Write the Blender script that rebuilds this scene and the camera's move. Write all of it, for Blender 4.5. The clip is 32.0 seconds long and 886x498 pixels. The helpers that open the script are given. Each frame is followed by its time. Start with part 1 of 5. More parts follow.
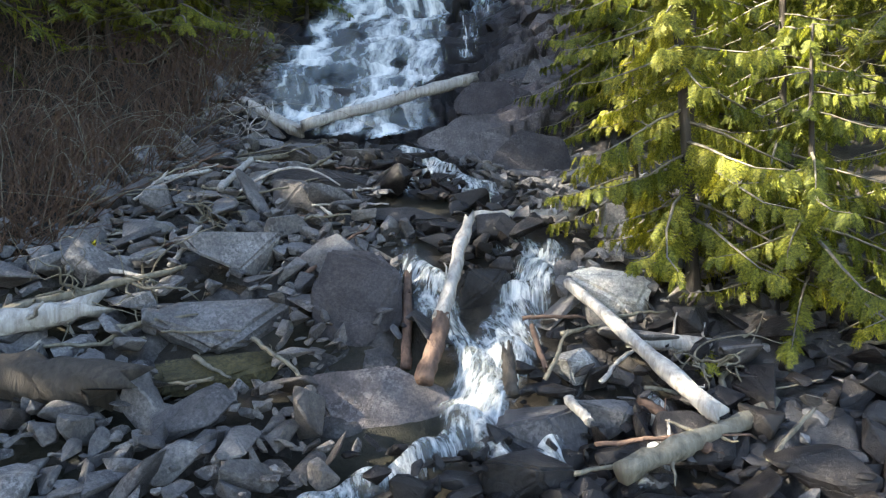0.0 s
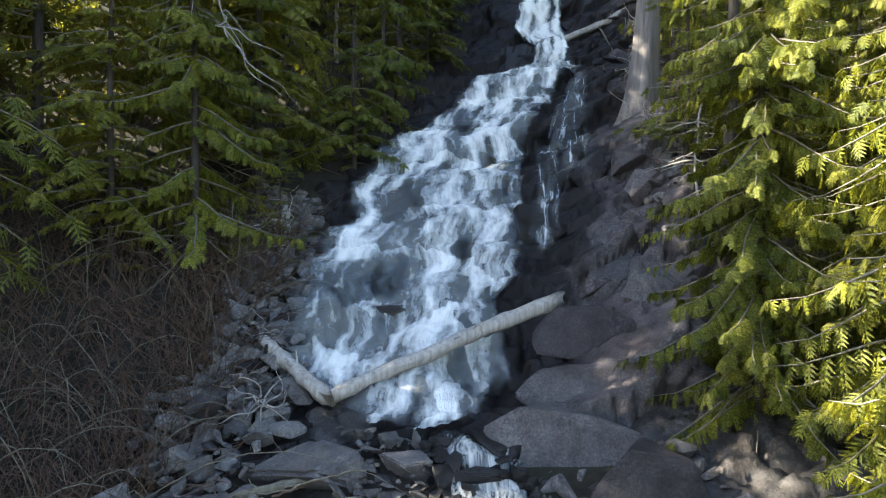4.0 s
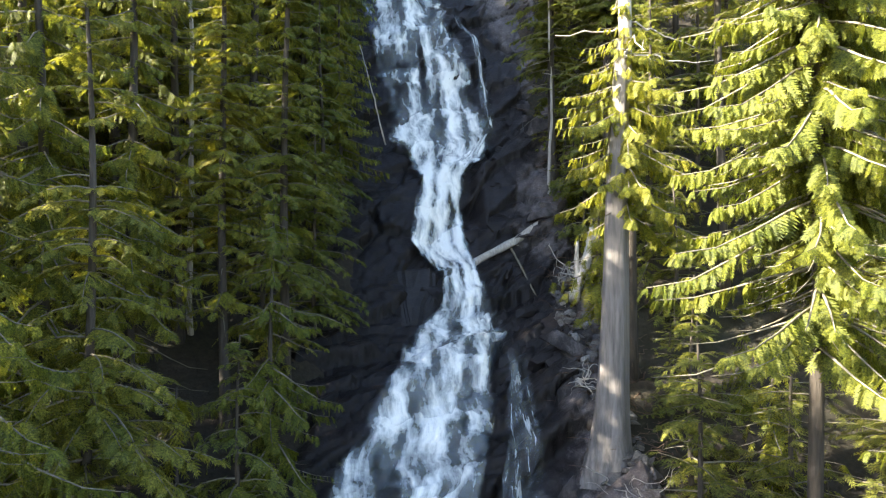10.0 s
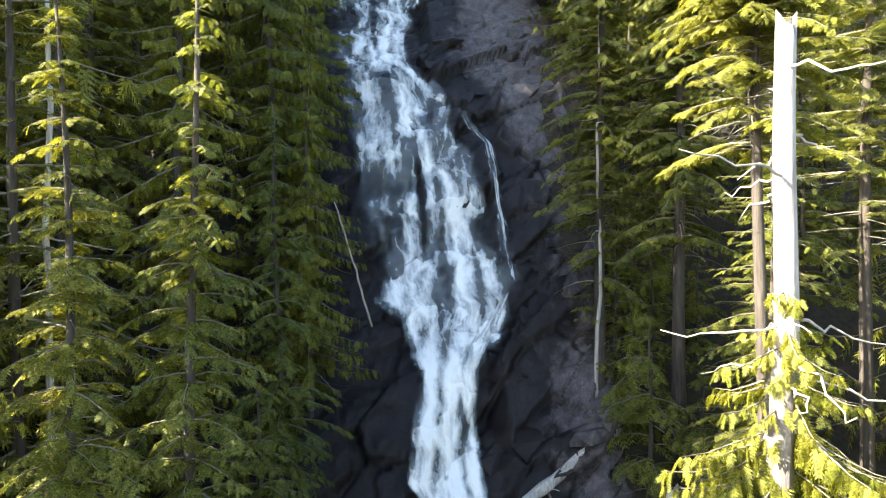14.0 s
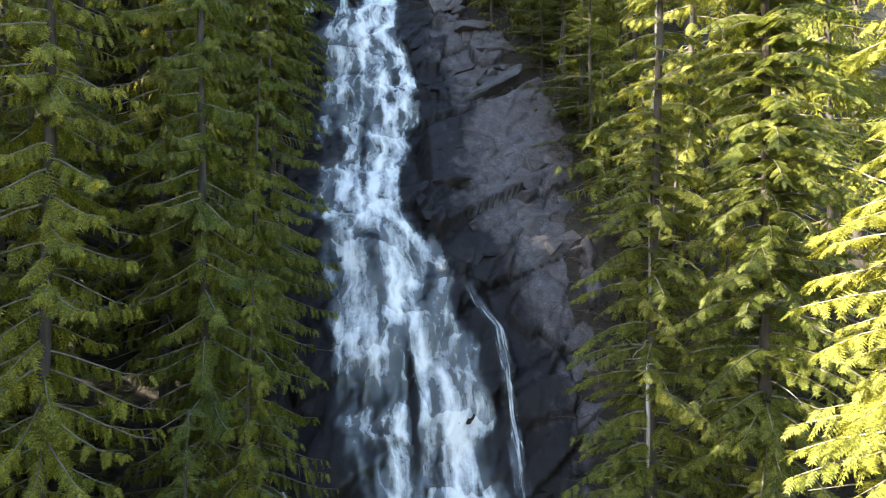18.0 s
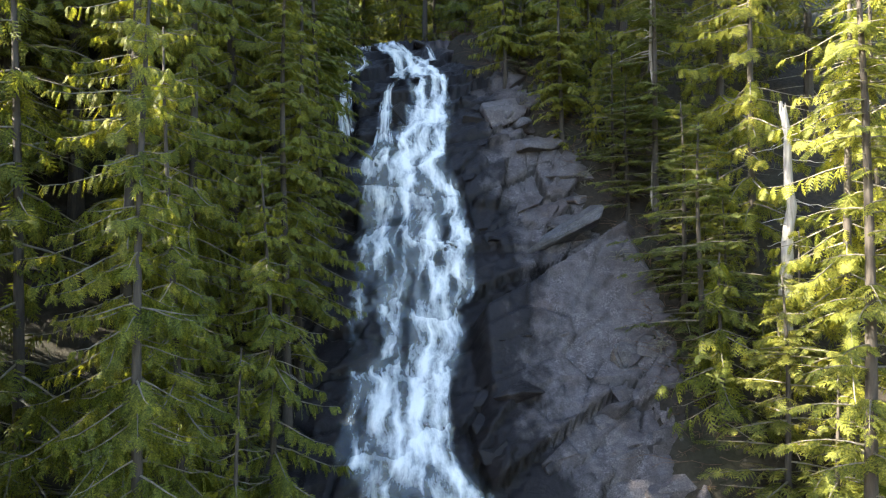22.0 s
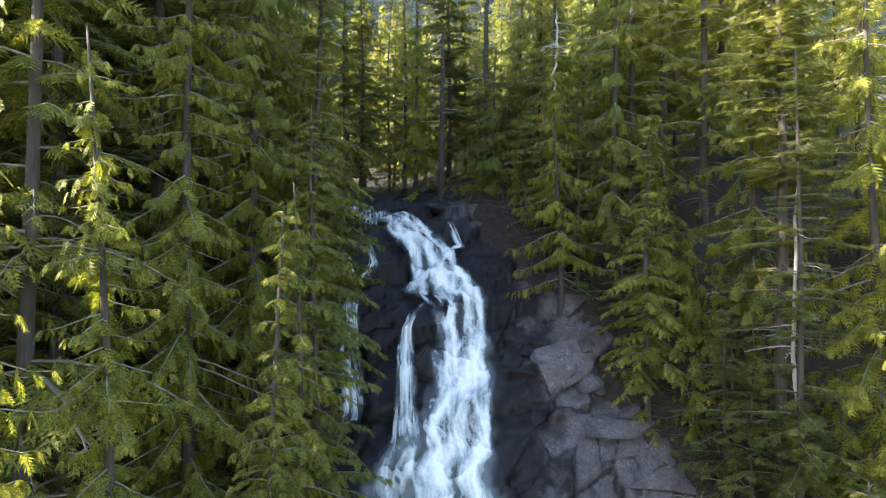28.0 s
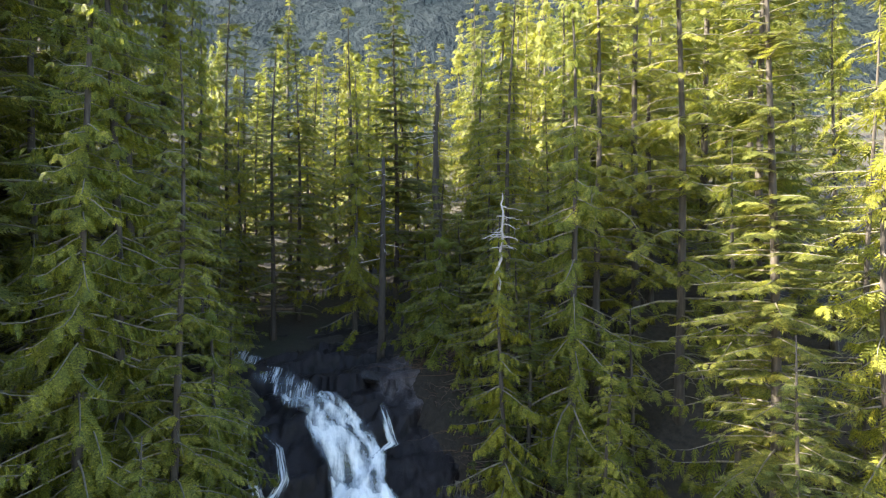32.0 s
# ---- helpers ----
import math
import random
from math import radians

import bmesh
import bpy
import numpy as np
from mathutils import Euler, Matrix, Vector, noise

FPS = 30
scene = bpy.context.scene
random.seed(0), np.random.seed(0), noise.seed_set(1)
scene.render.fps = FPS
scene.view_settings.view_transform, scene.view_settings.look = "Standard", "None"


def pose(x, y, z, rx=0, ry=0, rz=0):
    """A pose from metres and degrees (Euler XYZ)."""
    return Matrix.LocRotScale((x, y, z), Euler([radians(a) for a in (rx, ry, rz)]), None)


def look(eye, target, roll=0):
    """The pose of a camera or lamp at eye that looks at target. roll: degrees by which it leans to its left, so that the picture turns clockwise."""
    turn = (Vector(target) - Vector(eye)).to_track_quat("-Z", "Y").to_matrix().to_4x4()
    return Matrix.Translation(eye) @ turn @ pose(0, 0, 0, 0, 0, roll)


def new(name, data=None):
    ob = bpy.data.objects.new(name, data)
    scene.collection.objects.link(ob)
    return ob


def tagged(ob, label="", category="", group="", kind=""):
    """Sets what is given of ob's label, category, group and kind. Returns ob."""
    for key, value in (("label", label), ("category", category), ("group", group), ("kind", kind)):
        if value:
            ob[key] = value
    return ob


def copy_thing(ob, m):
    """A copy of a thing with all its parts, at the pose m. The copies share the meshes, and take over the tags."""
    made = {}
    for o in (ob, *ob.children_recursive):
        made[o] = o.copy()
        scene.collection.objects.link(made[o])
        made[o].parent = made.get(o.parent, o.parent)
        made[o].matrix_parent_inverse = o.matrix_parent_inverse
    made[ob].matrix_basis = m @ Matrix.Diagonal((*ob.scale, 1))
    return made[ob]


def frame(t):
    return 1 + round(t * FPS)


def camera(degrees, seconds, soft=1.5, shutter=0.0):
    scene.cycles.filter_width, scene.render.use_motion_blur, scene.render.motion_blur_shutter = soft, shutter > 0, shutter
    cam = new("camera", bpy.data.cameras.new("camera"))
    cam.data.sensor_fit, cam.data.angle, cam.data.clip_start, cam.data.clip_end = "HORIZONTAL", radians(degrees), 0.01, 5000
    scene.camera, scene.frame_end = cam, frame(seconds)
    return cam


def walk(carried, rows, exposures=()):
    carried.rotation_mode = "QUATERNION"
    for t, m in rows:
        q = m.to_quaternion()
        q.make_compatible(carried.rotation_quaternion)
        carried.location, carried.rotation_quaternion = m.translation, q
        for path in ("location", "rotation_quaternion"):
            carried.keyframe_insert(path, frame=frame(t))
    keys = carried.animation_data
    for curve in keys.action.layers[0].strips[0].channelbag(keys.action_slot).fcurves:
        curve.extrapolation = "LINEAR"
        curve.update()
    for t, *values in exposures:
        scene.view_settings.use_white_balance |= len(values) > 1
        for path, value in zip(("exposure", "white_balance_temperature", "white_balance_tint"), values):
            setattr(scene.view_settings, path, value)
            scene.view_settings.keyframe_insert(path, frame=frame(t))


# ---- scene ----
cam = camera(68.0, 32.0, soft=1.2)
# seconds, x, y, z, tilt, roll, yaw
PATH = [
    (0.0, 0.000, -0.000, 0.000, 87.51, -0.94, -0.00),
    (0.5, -0.020, 0.358, 0.440, 87.62, -0.76, 2.64),
    (1.0, -0.029, 0.568, 0.944, 87.76, -0.64, 3.38),
    (1.5, -0.028, 0.947, 1.525, 87.90, -0.58, 3.49),
    (2.0, 0.042, 1.469, 2.081, 87.99, -0.58, 5.47),
    (2.5, 0.083, 2.060, 2.672, 88.31, -0.49, 6.24),
    (3.0, 0.110, 2.602, 3.368, 88.42, -0.53, 6.28),
    (3.5, 0.079, 3.270, 4.068, 88.55, -0.32, 6.36),
    (5.5, -1.876, 4.991, 6.579, 89.66, -0.92, -2.33),
    (6.0, -2.625, 5.196, 7.305, 89.94, -0.80, -8.81),
    (6.5, -2.916, 5.361, 7.945, 90.12, -0.73, -8.83),
    (7.0, -3.173, 5.576, 8.628, 90.24, -0.61, -8.94),
    (7.5, -3.203, 5.629, 9.319, 90.30, -0.56, -8.94),
    (8.0, -3.122, 5.820, 10.026, 90.34, -0.44, -8.93),
    (8.5, -3.036, 6.278, 10.759, 90.36, -0.28, -8.99),
    (9.0, -2.924, 6.931, 11.658, 90.11, 0.14, -8.90),
    (9.5, -2.829, 7.860, 12.461, 90.04, 0.31, -8.90),
    (10.0, -2.720, 9.071, 13.199, 90.03, 0.30, -9.10),
    (10.5, -2.585, 10.218, 13.966, 90.04, 0.34, -9.24),
    (11.0, -2.504, 10.900, 14.778, 89.83, 0.43, -9.32),
    (11.5, -2.503, 11.309, 15.552, 89.71, 0.57, -9.41),
    (12.0, -2.434, 11.851, 16.357, 89.61, 0.60, -9.46),
    (12.5, -2.399, 12.670, 17.197, 89.36, 0.72, -9.68),
    (13.0, -2.229, 13.640, 18.086, 89.02, 0.72, -9.46),
    (13.5, -2.101, 14.783, 18.936, 88.80, 0.64, -9.54),
    (14.0, -1.989, 15.916, 19.812, 88.51, 0.39, -9.66),
    (14.5, -1.997, 16.774, 20.673, 88.18, -0.17, -10.08),
    (16.5, -1.072, 18.602, 22.761, 90.37, -0.11, -8.32),
    (17.0, -1.041, 19.107, 23.508, 90.31, 0.06, -8.49),
    (17.5, -0.959, 19.687, 24.240, 90.36, 0.04, -8.53),
    (18.0, -0.772, 20.577, 24.968, 90.53, -0.00, -8.45),
    (18.5, -0.658, 21.486, 25.742, 90.60, -0.01, -8.55),
    (19.0, -0.582, 22.464, 26.498, 90.67, 0.02, -8.73),
    (19.5, -0.402, 23.537, 27.283, 90.75, 0.10, -8.75),
    (20.0, -0.220, 24.416, 28.023, 90.93, 0.24, -8.64),
    (20.5, -0.142, 24.912, 28.739, 91.08, 0.43, -8.64),
    (21.0, -0.119, 25.130, 29.429, 91.22, 0.72, -4.94),
    (21.5, -0.062, 25.187, 30.080, 91.41, 0.70, -2.92),
    (22.0, -0.027, 25.400, 30.749, 91.49, 0.69, -2.98),
    (22.5, 0.068, 25.784, 31.408, 91.68, 0.73, -2.82),
    (23.0, 0.011, 26.474, 32.136, 91.66, 0.63, -3.13),
    (23.5, 0.008, 27.247, 32.857, 91.73, 0.55, -3.32),
    (24.0, -0.061, 28.161, 33.561, 91.81, 0.35, -3.64),
    (24.5, -0.181, 29.161, 34.457, 91.41, 0.30, -4.08),
    (25.0, -0.126, 30.176, 35.331, 91.10, 0.30, -4.08),
    (25.5, -0.249, 30.947, 36.082, 91.10, 0.20, -4.58),
    (27.5, -0.940, 31.713, 38.935, 90.95, -0.16, -4.94),
    (28.0, -1.439, 31.894, 39.688, 90.81, -0.10, -5.07),
    (28.5, -1.921, 32.303, 40.488, 90.57, -0.06, -5.23),
    (29.0, -2.270, 32.785, 41.289, 90.35, -0.03, -5.26),
    (29.5, -2.321, 33.272, 42.115, 90.14, 0.02, -5.07),
    (30.0, -2.065, 33.736, 42.928, 90.00, 0.13, -5.05),
    (30.5, -1.408, 34.149, 43.769, 89.77, 0.27, -4.92),
    (31.0, -0.582, 34.460, 44.577, 89.53, 0.25, -4.99),
    (31.5, 0.187, 34.906, 45.295, 89.61, 0.18, -5.32),
    (32.0, 0.557, 35.403, 46.000, 89.76, -0.20, -6.25),
]
# the camera's own exposure opens a little on the way
walk(cam, [(r[0], pose(*r[1:])) for r in PATH], [(0.0, 3.22), (1.2, 3.22), (2.0, 3.34), (3.0, 3.18), (6.0, 3.28), (9.0, 3.37), (14.0, 3.37), (20.0, 3.4), (24.0, 3.5), (28.0, 3.53), (30.0, 3.58), (32.0, 3.42)])

# ---- light ----
SUN = Vector((-0.84, -0.12, 0.52)).normalized()
world = bpy.data.worlds.new("sky")
scene.world = world
world.use_nodes = True
wn = world.node_tree
sky = wn.nodes.new("ShaderNodeTexSky")
sky.sky_type, sky.sun_disc = "NISHITA", False
sky.sun_elevation = math.asin(SUN.z)
sky.sun_rotation = math.atan2(SUN.x, SUN.y)
bg = wn.nodes["Background"]
bg.inputs["Strength"].default_value = 0.079
wn.links.new(sky.outputs["Color"], bg.inputs["Color"])
sun = new("sun", bpy.data.lights.new("sun", "SUN"))
sun.data.energy, sun.data.angle, sun.data.color = 4.5, radians(0.5), (1.0, 0.92, 0.75)
sun.matrix_world = look((-80, 10, 60), Vector((-80, 10, 60)) - SUN)

# ---- materials ----
def material(name):
    m = bpy.data.materials.new(name)
    m.use_nodes = True
    nt = m.node_tree
    return m, nt, nt.nodes["Principled BSDF"], nt.nodes["Material Output"]


def node(nt, kind, **values):
    n = nt.nodes.new(kind)
    for key, value in values.items():
        n.inputs[key].default_value = value
    return n


def ramp(nt, source, stops):
    n = nt.nodes.new("ShaderNodeValToRGB")
    while len(n.color_ramp.elements) < len(stops):
        n.color_ramp.elements.new(0.5)
    for e, (at, colour) in zip(n.color_ramp.elements, stops):
        e.position, e.color = at, (*colour, 1)
    nt.links.new(source, n.inputs[0])
    return n.outputs[0]


def noise_of(nt, vector, scale, detail=4.0, rough=0.55):
    n = node(nt, "ShaderNodeTexNoise", Scale=scale, Detail=detail, Roughness=rough)
    nt.links.new(vector, n.inputs["Vector"])
    return n.outputs["Fac"]


def blend(nt, fac, a, b, mode="MIX"):
    n = nt.nodes.new("ShaderNodeMix")
    n.data_type, n.blend_type = "RGBA", mode
    for socket, value in ((n.inputs[0], fac), (n.inputs[6], a), (n.inputs[7], b)):
        if hasattr(value, "links"):
            nt.links.new(value, socket)
        else:
            socket.default_value = value if not isinstance(value, tuple) else (*value, 1)
    return n.outputs[2]


def bump(nt, bsdf, height, strength, distance):
    n = node(nt, "ShaderNodeBump", Strength=strength, Distance=distance)
    nt.links.new(height, n.inputs["Height"])
    nt.links.new(n.outputs[0], bsdf.inputs["Normal"])


def place(nt):
    return nt.nodes.new("ShaderNodeNewGeometry").outputs["Position"]


def stretched(nt, vector, scale):
    n = nt.nodes.new("ShaderNodeMapping")
    n.inputs["Scale"].default_value = scale
    nt.links.new(vector, n.inputs["Vector"])
    return n.outputs[0]


def sums(nt, op, a, b):
    n = nt.nodes.new("ShaderNodeMath")
    n.operation = op
    for socket, value in zip(n.inputs, (a, b)):
        if hasattr(value, "links"):
            nt.links.new(value, socket)
        else:
            socket.default_value = value
    return n.outputs[0]


def rock_material(name, dark, light, stain, rough, per_object=True, wet=None, spots=0.5):
    """Broken stone: crystalline speckle, patches of dust and lichen, brown stains, thin cracks."""
    m, nt, b, out = material(name)
    pos = place(nt)
    speck = noise_of(nt, pos, 26.0, 6, 0.78)
    patch = noise_of(nt, pos, 3.1, 6, 0.62)
    broad = noise_of(nt, pos, 0.55, 3)
    colour = ramp(nt, patch, [(0.34, dark), (0.66, light)])
    colour = blend(nt, 1.0, colour, ramp(nt, speck, [(0.34, (0.5, 0.5, 0.52)), (0.5, (1, 1, 1)), (0.66, (1.6, 1.58, 1.5))]), "MULTIPLY")
    colour = blend(nt, ramp(nt, broad, [(0.46, (0, 0, 0)), (0.66, (0.7, 0.7, 0.7))]), colour, blend(nt, 1.0, colour, stain, "MULTIPLY"))
    crust = sums(nt, "MULTIPLY", ramp(nt, noise_of(nt, pos, 1.7, 4), [(0.5, (0, 0, 0)), (0.6, (1, 1, 1))]), ramp(nt, noise_of(nt, pos, 13.0, 5, 0.7), [(0.5, (0, 0, 0)), (0.57, (1, 1, 1))]))
    colour = blend(nt, sums(nt, "MULTIPLY", crust, spots), colour, tuple(1.7 * c for c in light))
    info = nt.nodes.new("ShaderNodeObjectInfo") if per_object else nt.nodes.new("ShaderNodeNewGeometry")
    chance = info.outputs["Random" if per_object else "Random Per Island"]
    colour = blend(nt, 1.0, colour, ramp(nt, chance, [(0.0, (0.5, 0.5, 0.53)), (0.4, (0.86, 0.85, 0.85)), (0.8, (1.06, 1.06, 1.06)), (1.0, (1.4, 1.38, 1.34))]), "MULTIPLY")
    rough_socket = ramp(nt, speck, [(0.3, (rough - 0.15,) * 3), (0.7, (rough + 0.12,) * 3)])
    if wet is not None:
        # joints are painted darker, standing in for the shade inside them
        joint_shade = nt.nodes.new("ShaderNodeAttribute")
        joint_shade.attribute_name = "seam"
        colour = blend(nt, ramp(nt, sums(nt, "ADD", joint_shade.outputs["Fac"], sums(nt, "MULTIPLY", sums(nt, "SUBTRACT", speck, 0.5), 0.8)), [(0.45, (0, 0, 0)), (0.8, (0.85, 0.85, 0.85))]), colour, (0.016, 0.013, 0.010))
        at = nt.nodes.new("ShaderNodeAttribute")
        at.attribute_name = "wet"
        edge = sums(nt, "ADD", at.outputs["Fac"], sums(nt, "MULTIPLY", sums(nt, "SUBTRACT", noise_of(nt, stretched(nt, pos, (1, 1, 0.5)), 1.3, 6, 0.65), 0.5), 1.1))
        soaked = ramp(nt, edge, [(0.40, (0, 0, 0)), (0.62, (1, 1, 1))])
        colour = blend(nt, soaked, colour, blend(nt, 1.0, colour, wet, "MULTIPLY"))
        rough_socket = blend(nt, soaked, rough_socket, (0.5, 0.5, 0.5))
    nt.links.new(colour, b.inputs["Base Color"])
    nt.links.new(rough_socket, b.inputs["Roughness"])
    b.inputs["Specular IOR Level"].default_value = 0.3
    split = node(nt, "ShaderNodeTexVoronoi", Scale=1.35)
    split.feature = "DISTANCE_TO_EDGE"
    warped = nt.nodes.new("ShaderNodeVectorMath")
    warped.operation = "MULTIPLY_ADD"
    jig = node(nt, "ShaderNodeTexNoise", Scale=2.5, Detail=4.0)
    nt.links.new(pos, jig.inputs["Vector"])
    nt.links.new(jig.outputs["Color"], warped.inputs[0])
    warped.inputs[1].default_value = (0.35, 0.35, 0.35)
    nt.links.new(pos, warped.inputs[2])
    nt.links.new(stretched(nt, warped.outputs[0], (0.8, 1.0, 1.5)), split.inputs["Vector"])
    crack = ramp(nt, split.outputs["Distance"], [(0.0, (0, 0, 0)), (0.022, (1, 1, 1))])
    relief = sums(nt, "ADD", sums(nt, "MULTIPLY", noise_of(nt, pos, 11.0, 8, 0.72), 0.9), sums(nt, "MULTIPLY", crack, 0.12))
    bump(nt, b, relief, 0.75, 0.05)
    return m


def foliage_material(name, deep, fresh, tip):
    m, nt, b, out = material(name)
    geo = nt.nodes.new("ShaderNodeNewGeometry")
    info = nt.nodes.new("ShaderNodeObjectInfo")
    clump = noise_of(nt, geo.outputs["Position"], 1.1, 3)
    small = noise_of(nt, geo.outputs["Position"], 4.5, 3)
    colour = blend(nt, ramp(nt, clump, [(0.35, (0, 0, 0)), (0.65, (1, 1, 1))]), deep, fresh)
    colour = blend(nt, ramp(nt, small, [(0.52, (0, 0, 0)), (0.74, (0.5, 0.5, 0.5))]), colour, tip)
    grain = noise_of(nt, geo.outputs["Position"], 38.0, 3, 0.7)
    colour = blend(nt, 1.0, colour, ramp(nt, grain, [(0.36, (0.38, 0.42, 0.45)), (0.5, (1, 1, 1)), (0.64, (1.7, 1.6, 1.4))]), "MULTIPLY")
    colour = blend(nt, 1.0, colour, ramp(nt, geo.outputs["Random Per Island"], [(0, (0.7, 0.72, 0.75)), (1, (1.25, 1.22, 1.15))]), "MULTIPLY")
    colour = blend(nt, 1.0, colour, ramp(nt, info.outputs["Random"], [(0, (0.75, 0.8, 0.8)), (1, (1.25, 1.15, 1.0))]), "MULTIPLY")
    nt.links.new(colour, b.inputs["Base Color"])
    b.inputs["Roughness"].default_value = 0.55
    b.inputs["Specular IOR Level"].default_value = 0.3
    thin = nt.nodes.new("ShaderNodeBsdfTranslucent")
    nt.links.new(blend(nt, 1.0, colour, (1.4, 1.38, 0.85), "MULTIPLY"), thin.inputs["Color"])
    mix = nt.nodes.new("ShaderNodeMixShader")
    mix.inputs[0].default_value = 0.45
    bump(nt, b, grain, 0.5, 0.02)
    nt.links.new(b.outputs[0], mix.inputs[1])
    nt.links.new(thin.outputs[0], mix.inputs[2])
    nt.links.new(mix.outputs[0], out.inputs["Surface"])
    return m


def bark_material(name, dark, light, scale=(14, 14, 1.6)):
    m, nt, b, out = material(name)
    coord = nt.nodes.new("ShaderNodeTexCoord").outputs["Object"]
    fibre = noise_of(nt, stretched(nt, coord, scale), 1.0, 6, 0.65)
    patch = noise_of(nt, coord, 1.8, 4)
    colour = ramp(nt, fibre, [(0.3, dark), (0.7, light)])
    colour = blend(nt, ramp(nt, patch, [(0.5, (0, 0, 0)), (0.75, (0.6, 0.6, 0.6))]), colour, tuple(0.55 * c for c in light))
    nt.links.new(colour, b.inputs["Base Color"])
    b.inputs["Roughness"].default_value = 0.85
    bump(nt, b, fibre, 0.8, 0.04)
    return m


def water_material(name, thread=(17, 0.75, 1), band=(4.2, 0.26, 1), ropes=1.0):
    """White water: strands that run with the flow, whitest under each ledge, thinning to clear veils."""
    m, nt, b, out = material(name)
    uv = nt.nodes.new("ShaderNodeUVMap")
    uv.uv_map = "flow"
    at = nt.nodes.new("ShaderNodeAttribute")
    at.attribute_name = "foam"
    warp = node(nt, "ShaderNodeTexNoise", Scale=0.8, Detail=2.0)
    nt.links.new(uv.outputs[0], warp.inputs["Vector"])
    bent = nt.nodes.new("ShaderNodeVectorMath")
    bent.operation = "MULTIPLY_ADD"
    nt.links.new(warp.outputs["Color"], bent.inputs[0])
    bent.inputs[1].default_value = (0.12, 0.5, 0)
    nt.links.new(uv.outputs[0], bent.inputs[2])
    fine = noise_of(nt, stretched(nt, bent.outputs[0], thread), 1.0, 6, 0.66)
    wide = noise_of(nt, stretched(nt, bent.outputs[0], band), 1.0, 4, 0.6)
    drops = noise_of(nt, stretched(nt, uv.outputs[0], (34, 6, 1)), 1.0, 4, 0.75)
    lips = sums(nt, "MULTIPLY", noise_of(nt, stretched(nt, bent.outputs[0], (2.6, 0.30, 1)), 1.0, 4), 3.4)
    parts = nt.nodes.new("ShaderNodeSeparateXYZ")
    nt.links.new(bent.outputs[0], parts.inputs[0])
    saw = sums(nt, "FRACT", sums(nt, "ADD", sums(nt, "MULTIPLY", parts.outputs["Y"], 0.42), lips), 0.0)
    ledge = ramp(nt, saw, [(0.0, (0.1, 0.1, 0.1)), (0.55, (0.35, 0.35, 0.35)), (0.86, (0.95, 0.95, 0.95)), (0.97, (1, 1, 1)), (1.0, (0.25, 0.25, 0.25))])
    body = at.outputs["Fac"]
    for layer, amount in ((fine, 1.45), (wide, 0.9), (drops, 0.4), (ledge, 0.25)):
        body = sums(nt, "ADD", body, sums(nt, "MULTIPLY", sums(nt, "SUBTRACT", layer, 0.5), amount))
    # braided ropes of foam
    for shrink, amount in ((0.8, 0.26), (1.7, 0.22)):
        braid = noise_of(nt, stretched(nt, bent.outputs[0], (band[0] * shrink, band[1] * 0.8 * shrink, 1)), 1.0, 1.5, 0.5)
        rope = ramp(nt, sums(nt, "ABSOLUTE", sums(nt, "SUBTRACT", braid, 0.5), 0.0), [(0.0, (1, 1, 1)), (0.022, (0.55, 0.55, 0.55)), (0.07, (0, 0, 0))])
        body = sums(nt, "ADD", body, sums(nt, "MULTIPLY", sums(nt, "SUBTRACT", rope, 0.3), ropes * amount))
    edge = ramp(nt, at.outputs["Fac"], [(0.02, (0, 0, 0)), (0.2, (1, 1, 1))])
    cover = sums(nt, "MULTIPLY", edge, ramp(nt, body, [(0.08, (0.03, 0.03, 0.03)), (0.42, (0.36, 0.36, 0.36)), (0.66, (0.78, 0.78, 0.78)), (0.95, (1, 1, 1))]))
    nt.links.new(ramp(nt, body, [(0.2, (0.42, 0.49, 0.53)), (0.8, (0.95, 0.94, 0.90))]), b.inputs["Base Color"])
    b.inputs["Roughness"].default_value = 0.4
    clear = nt.nodes.new("ShaderNodeBsdfTransparent")
    mix = nt.nodes.new("ShaderNodeMixShader")
    nt.links.new(cover, mix.inputs[0])
    nt.links.new(clear.outputs[0], mix.inputs[1])
    nt.links.new(b.outputs[0], mix.inputs[2])
    nt.links.new(mix.outputs[0], out.inputs["Surface"])
    bump(nt, b, body, 0.8, 0.10)
    return m


def ground_material():
    m, nt, b, out = material("forest_floor")
    pos = place(nt)
    fine = noise_of(nt, pos, 6.0, 8, 0.7)
    broad = noise_of(nt, pos, 0.35, 4)
    colour = ramp(nt, fine, [(0.3, (0.012, 0.010, 0.007)), (0.7, (0.05, 0.038, 0.026))])
    colour = blend(nt, ramp(nt, broad, [(0.48, (0, 0, 0)), (0.68, (0.6, 0.6, 0.6))]), colour, (0.020, 0.026, 0.007))
    nt.links.new(colour, b.inputs["Base Color"])
    b.inputs["Roughness"].default_value = 0.95
    bump(nt, b, fine, 0.9, 0.1)
    return m


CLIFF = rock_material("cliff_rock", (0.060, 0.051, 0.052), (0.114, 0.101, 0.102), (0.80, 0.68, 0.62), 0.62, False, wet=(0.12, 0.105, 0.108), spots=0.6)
TALUS = rock_material("talus_rock", (0.098, 0.091, 0.091), (0.182, 0.174, 0.172), (0.9, 0.78, 0.66), 0.6)
PEBBLE = rock_material("small_stone", (0.088, 0.082, 0.082), (0.172, 0.165, 0.162), (0.9, 0.76, 0.62), 0.6, False)
WET_ROCK = rock_material("wet_rock", (0.018, 0.016, 0.016), (0.042, 0.038, 0.038), (0.9, 0.75, 0.65), 0.4, spots=0.15)
CEDAR = foliage_material("cedar_foliage", (0.100, 0.122, 0.018), (0.190, 0.200, 0.028), (0.32, 0.295, 0.05))
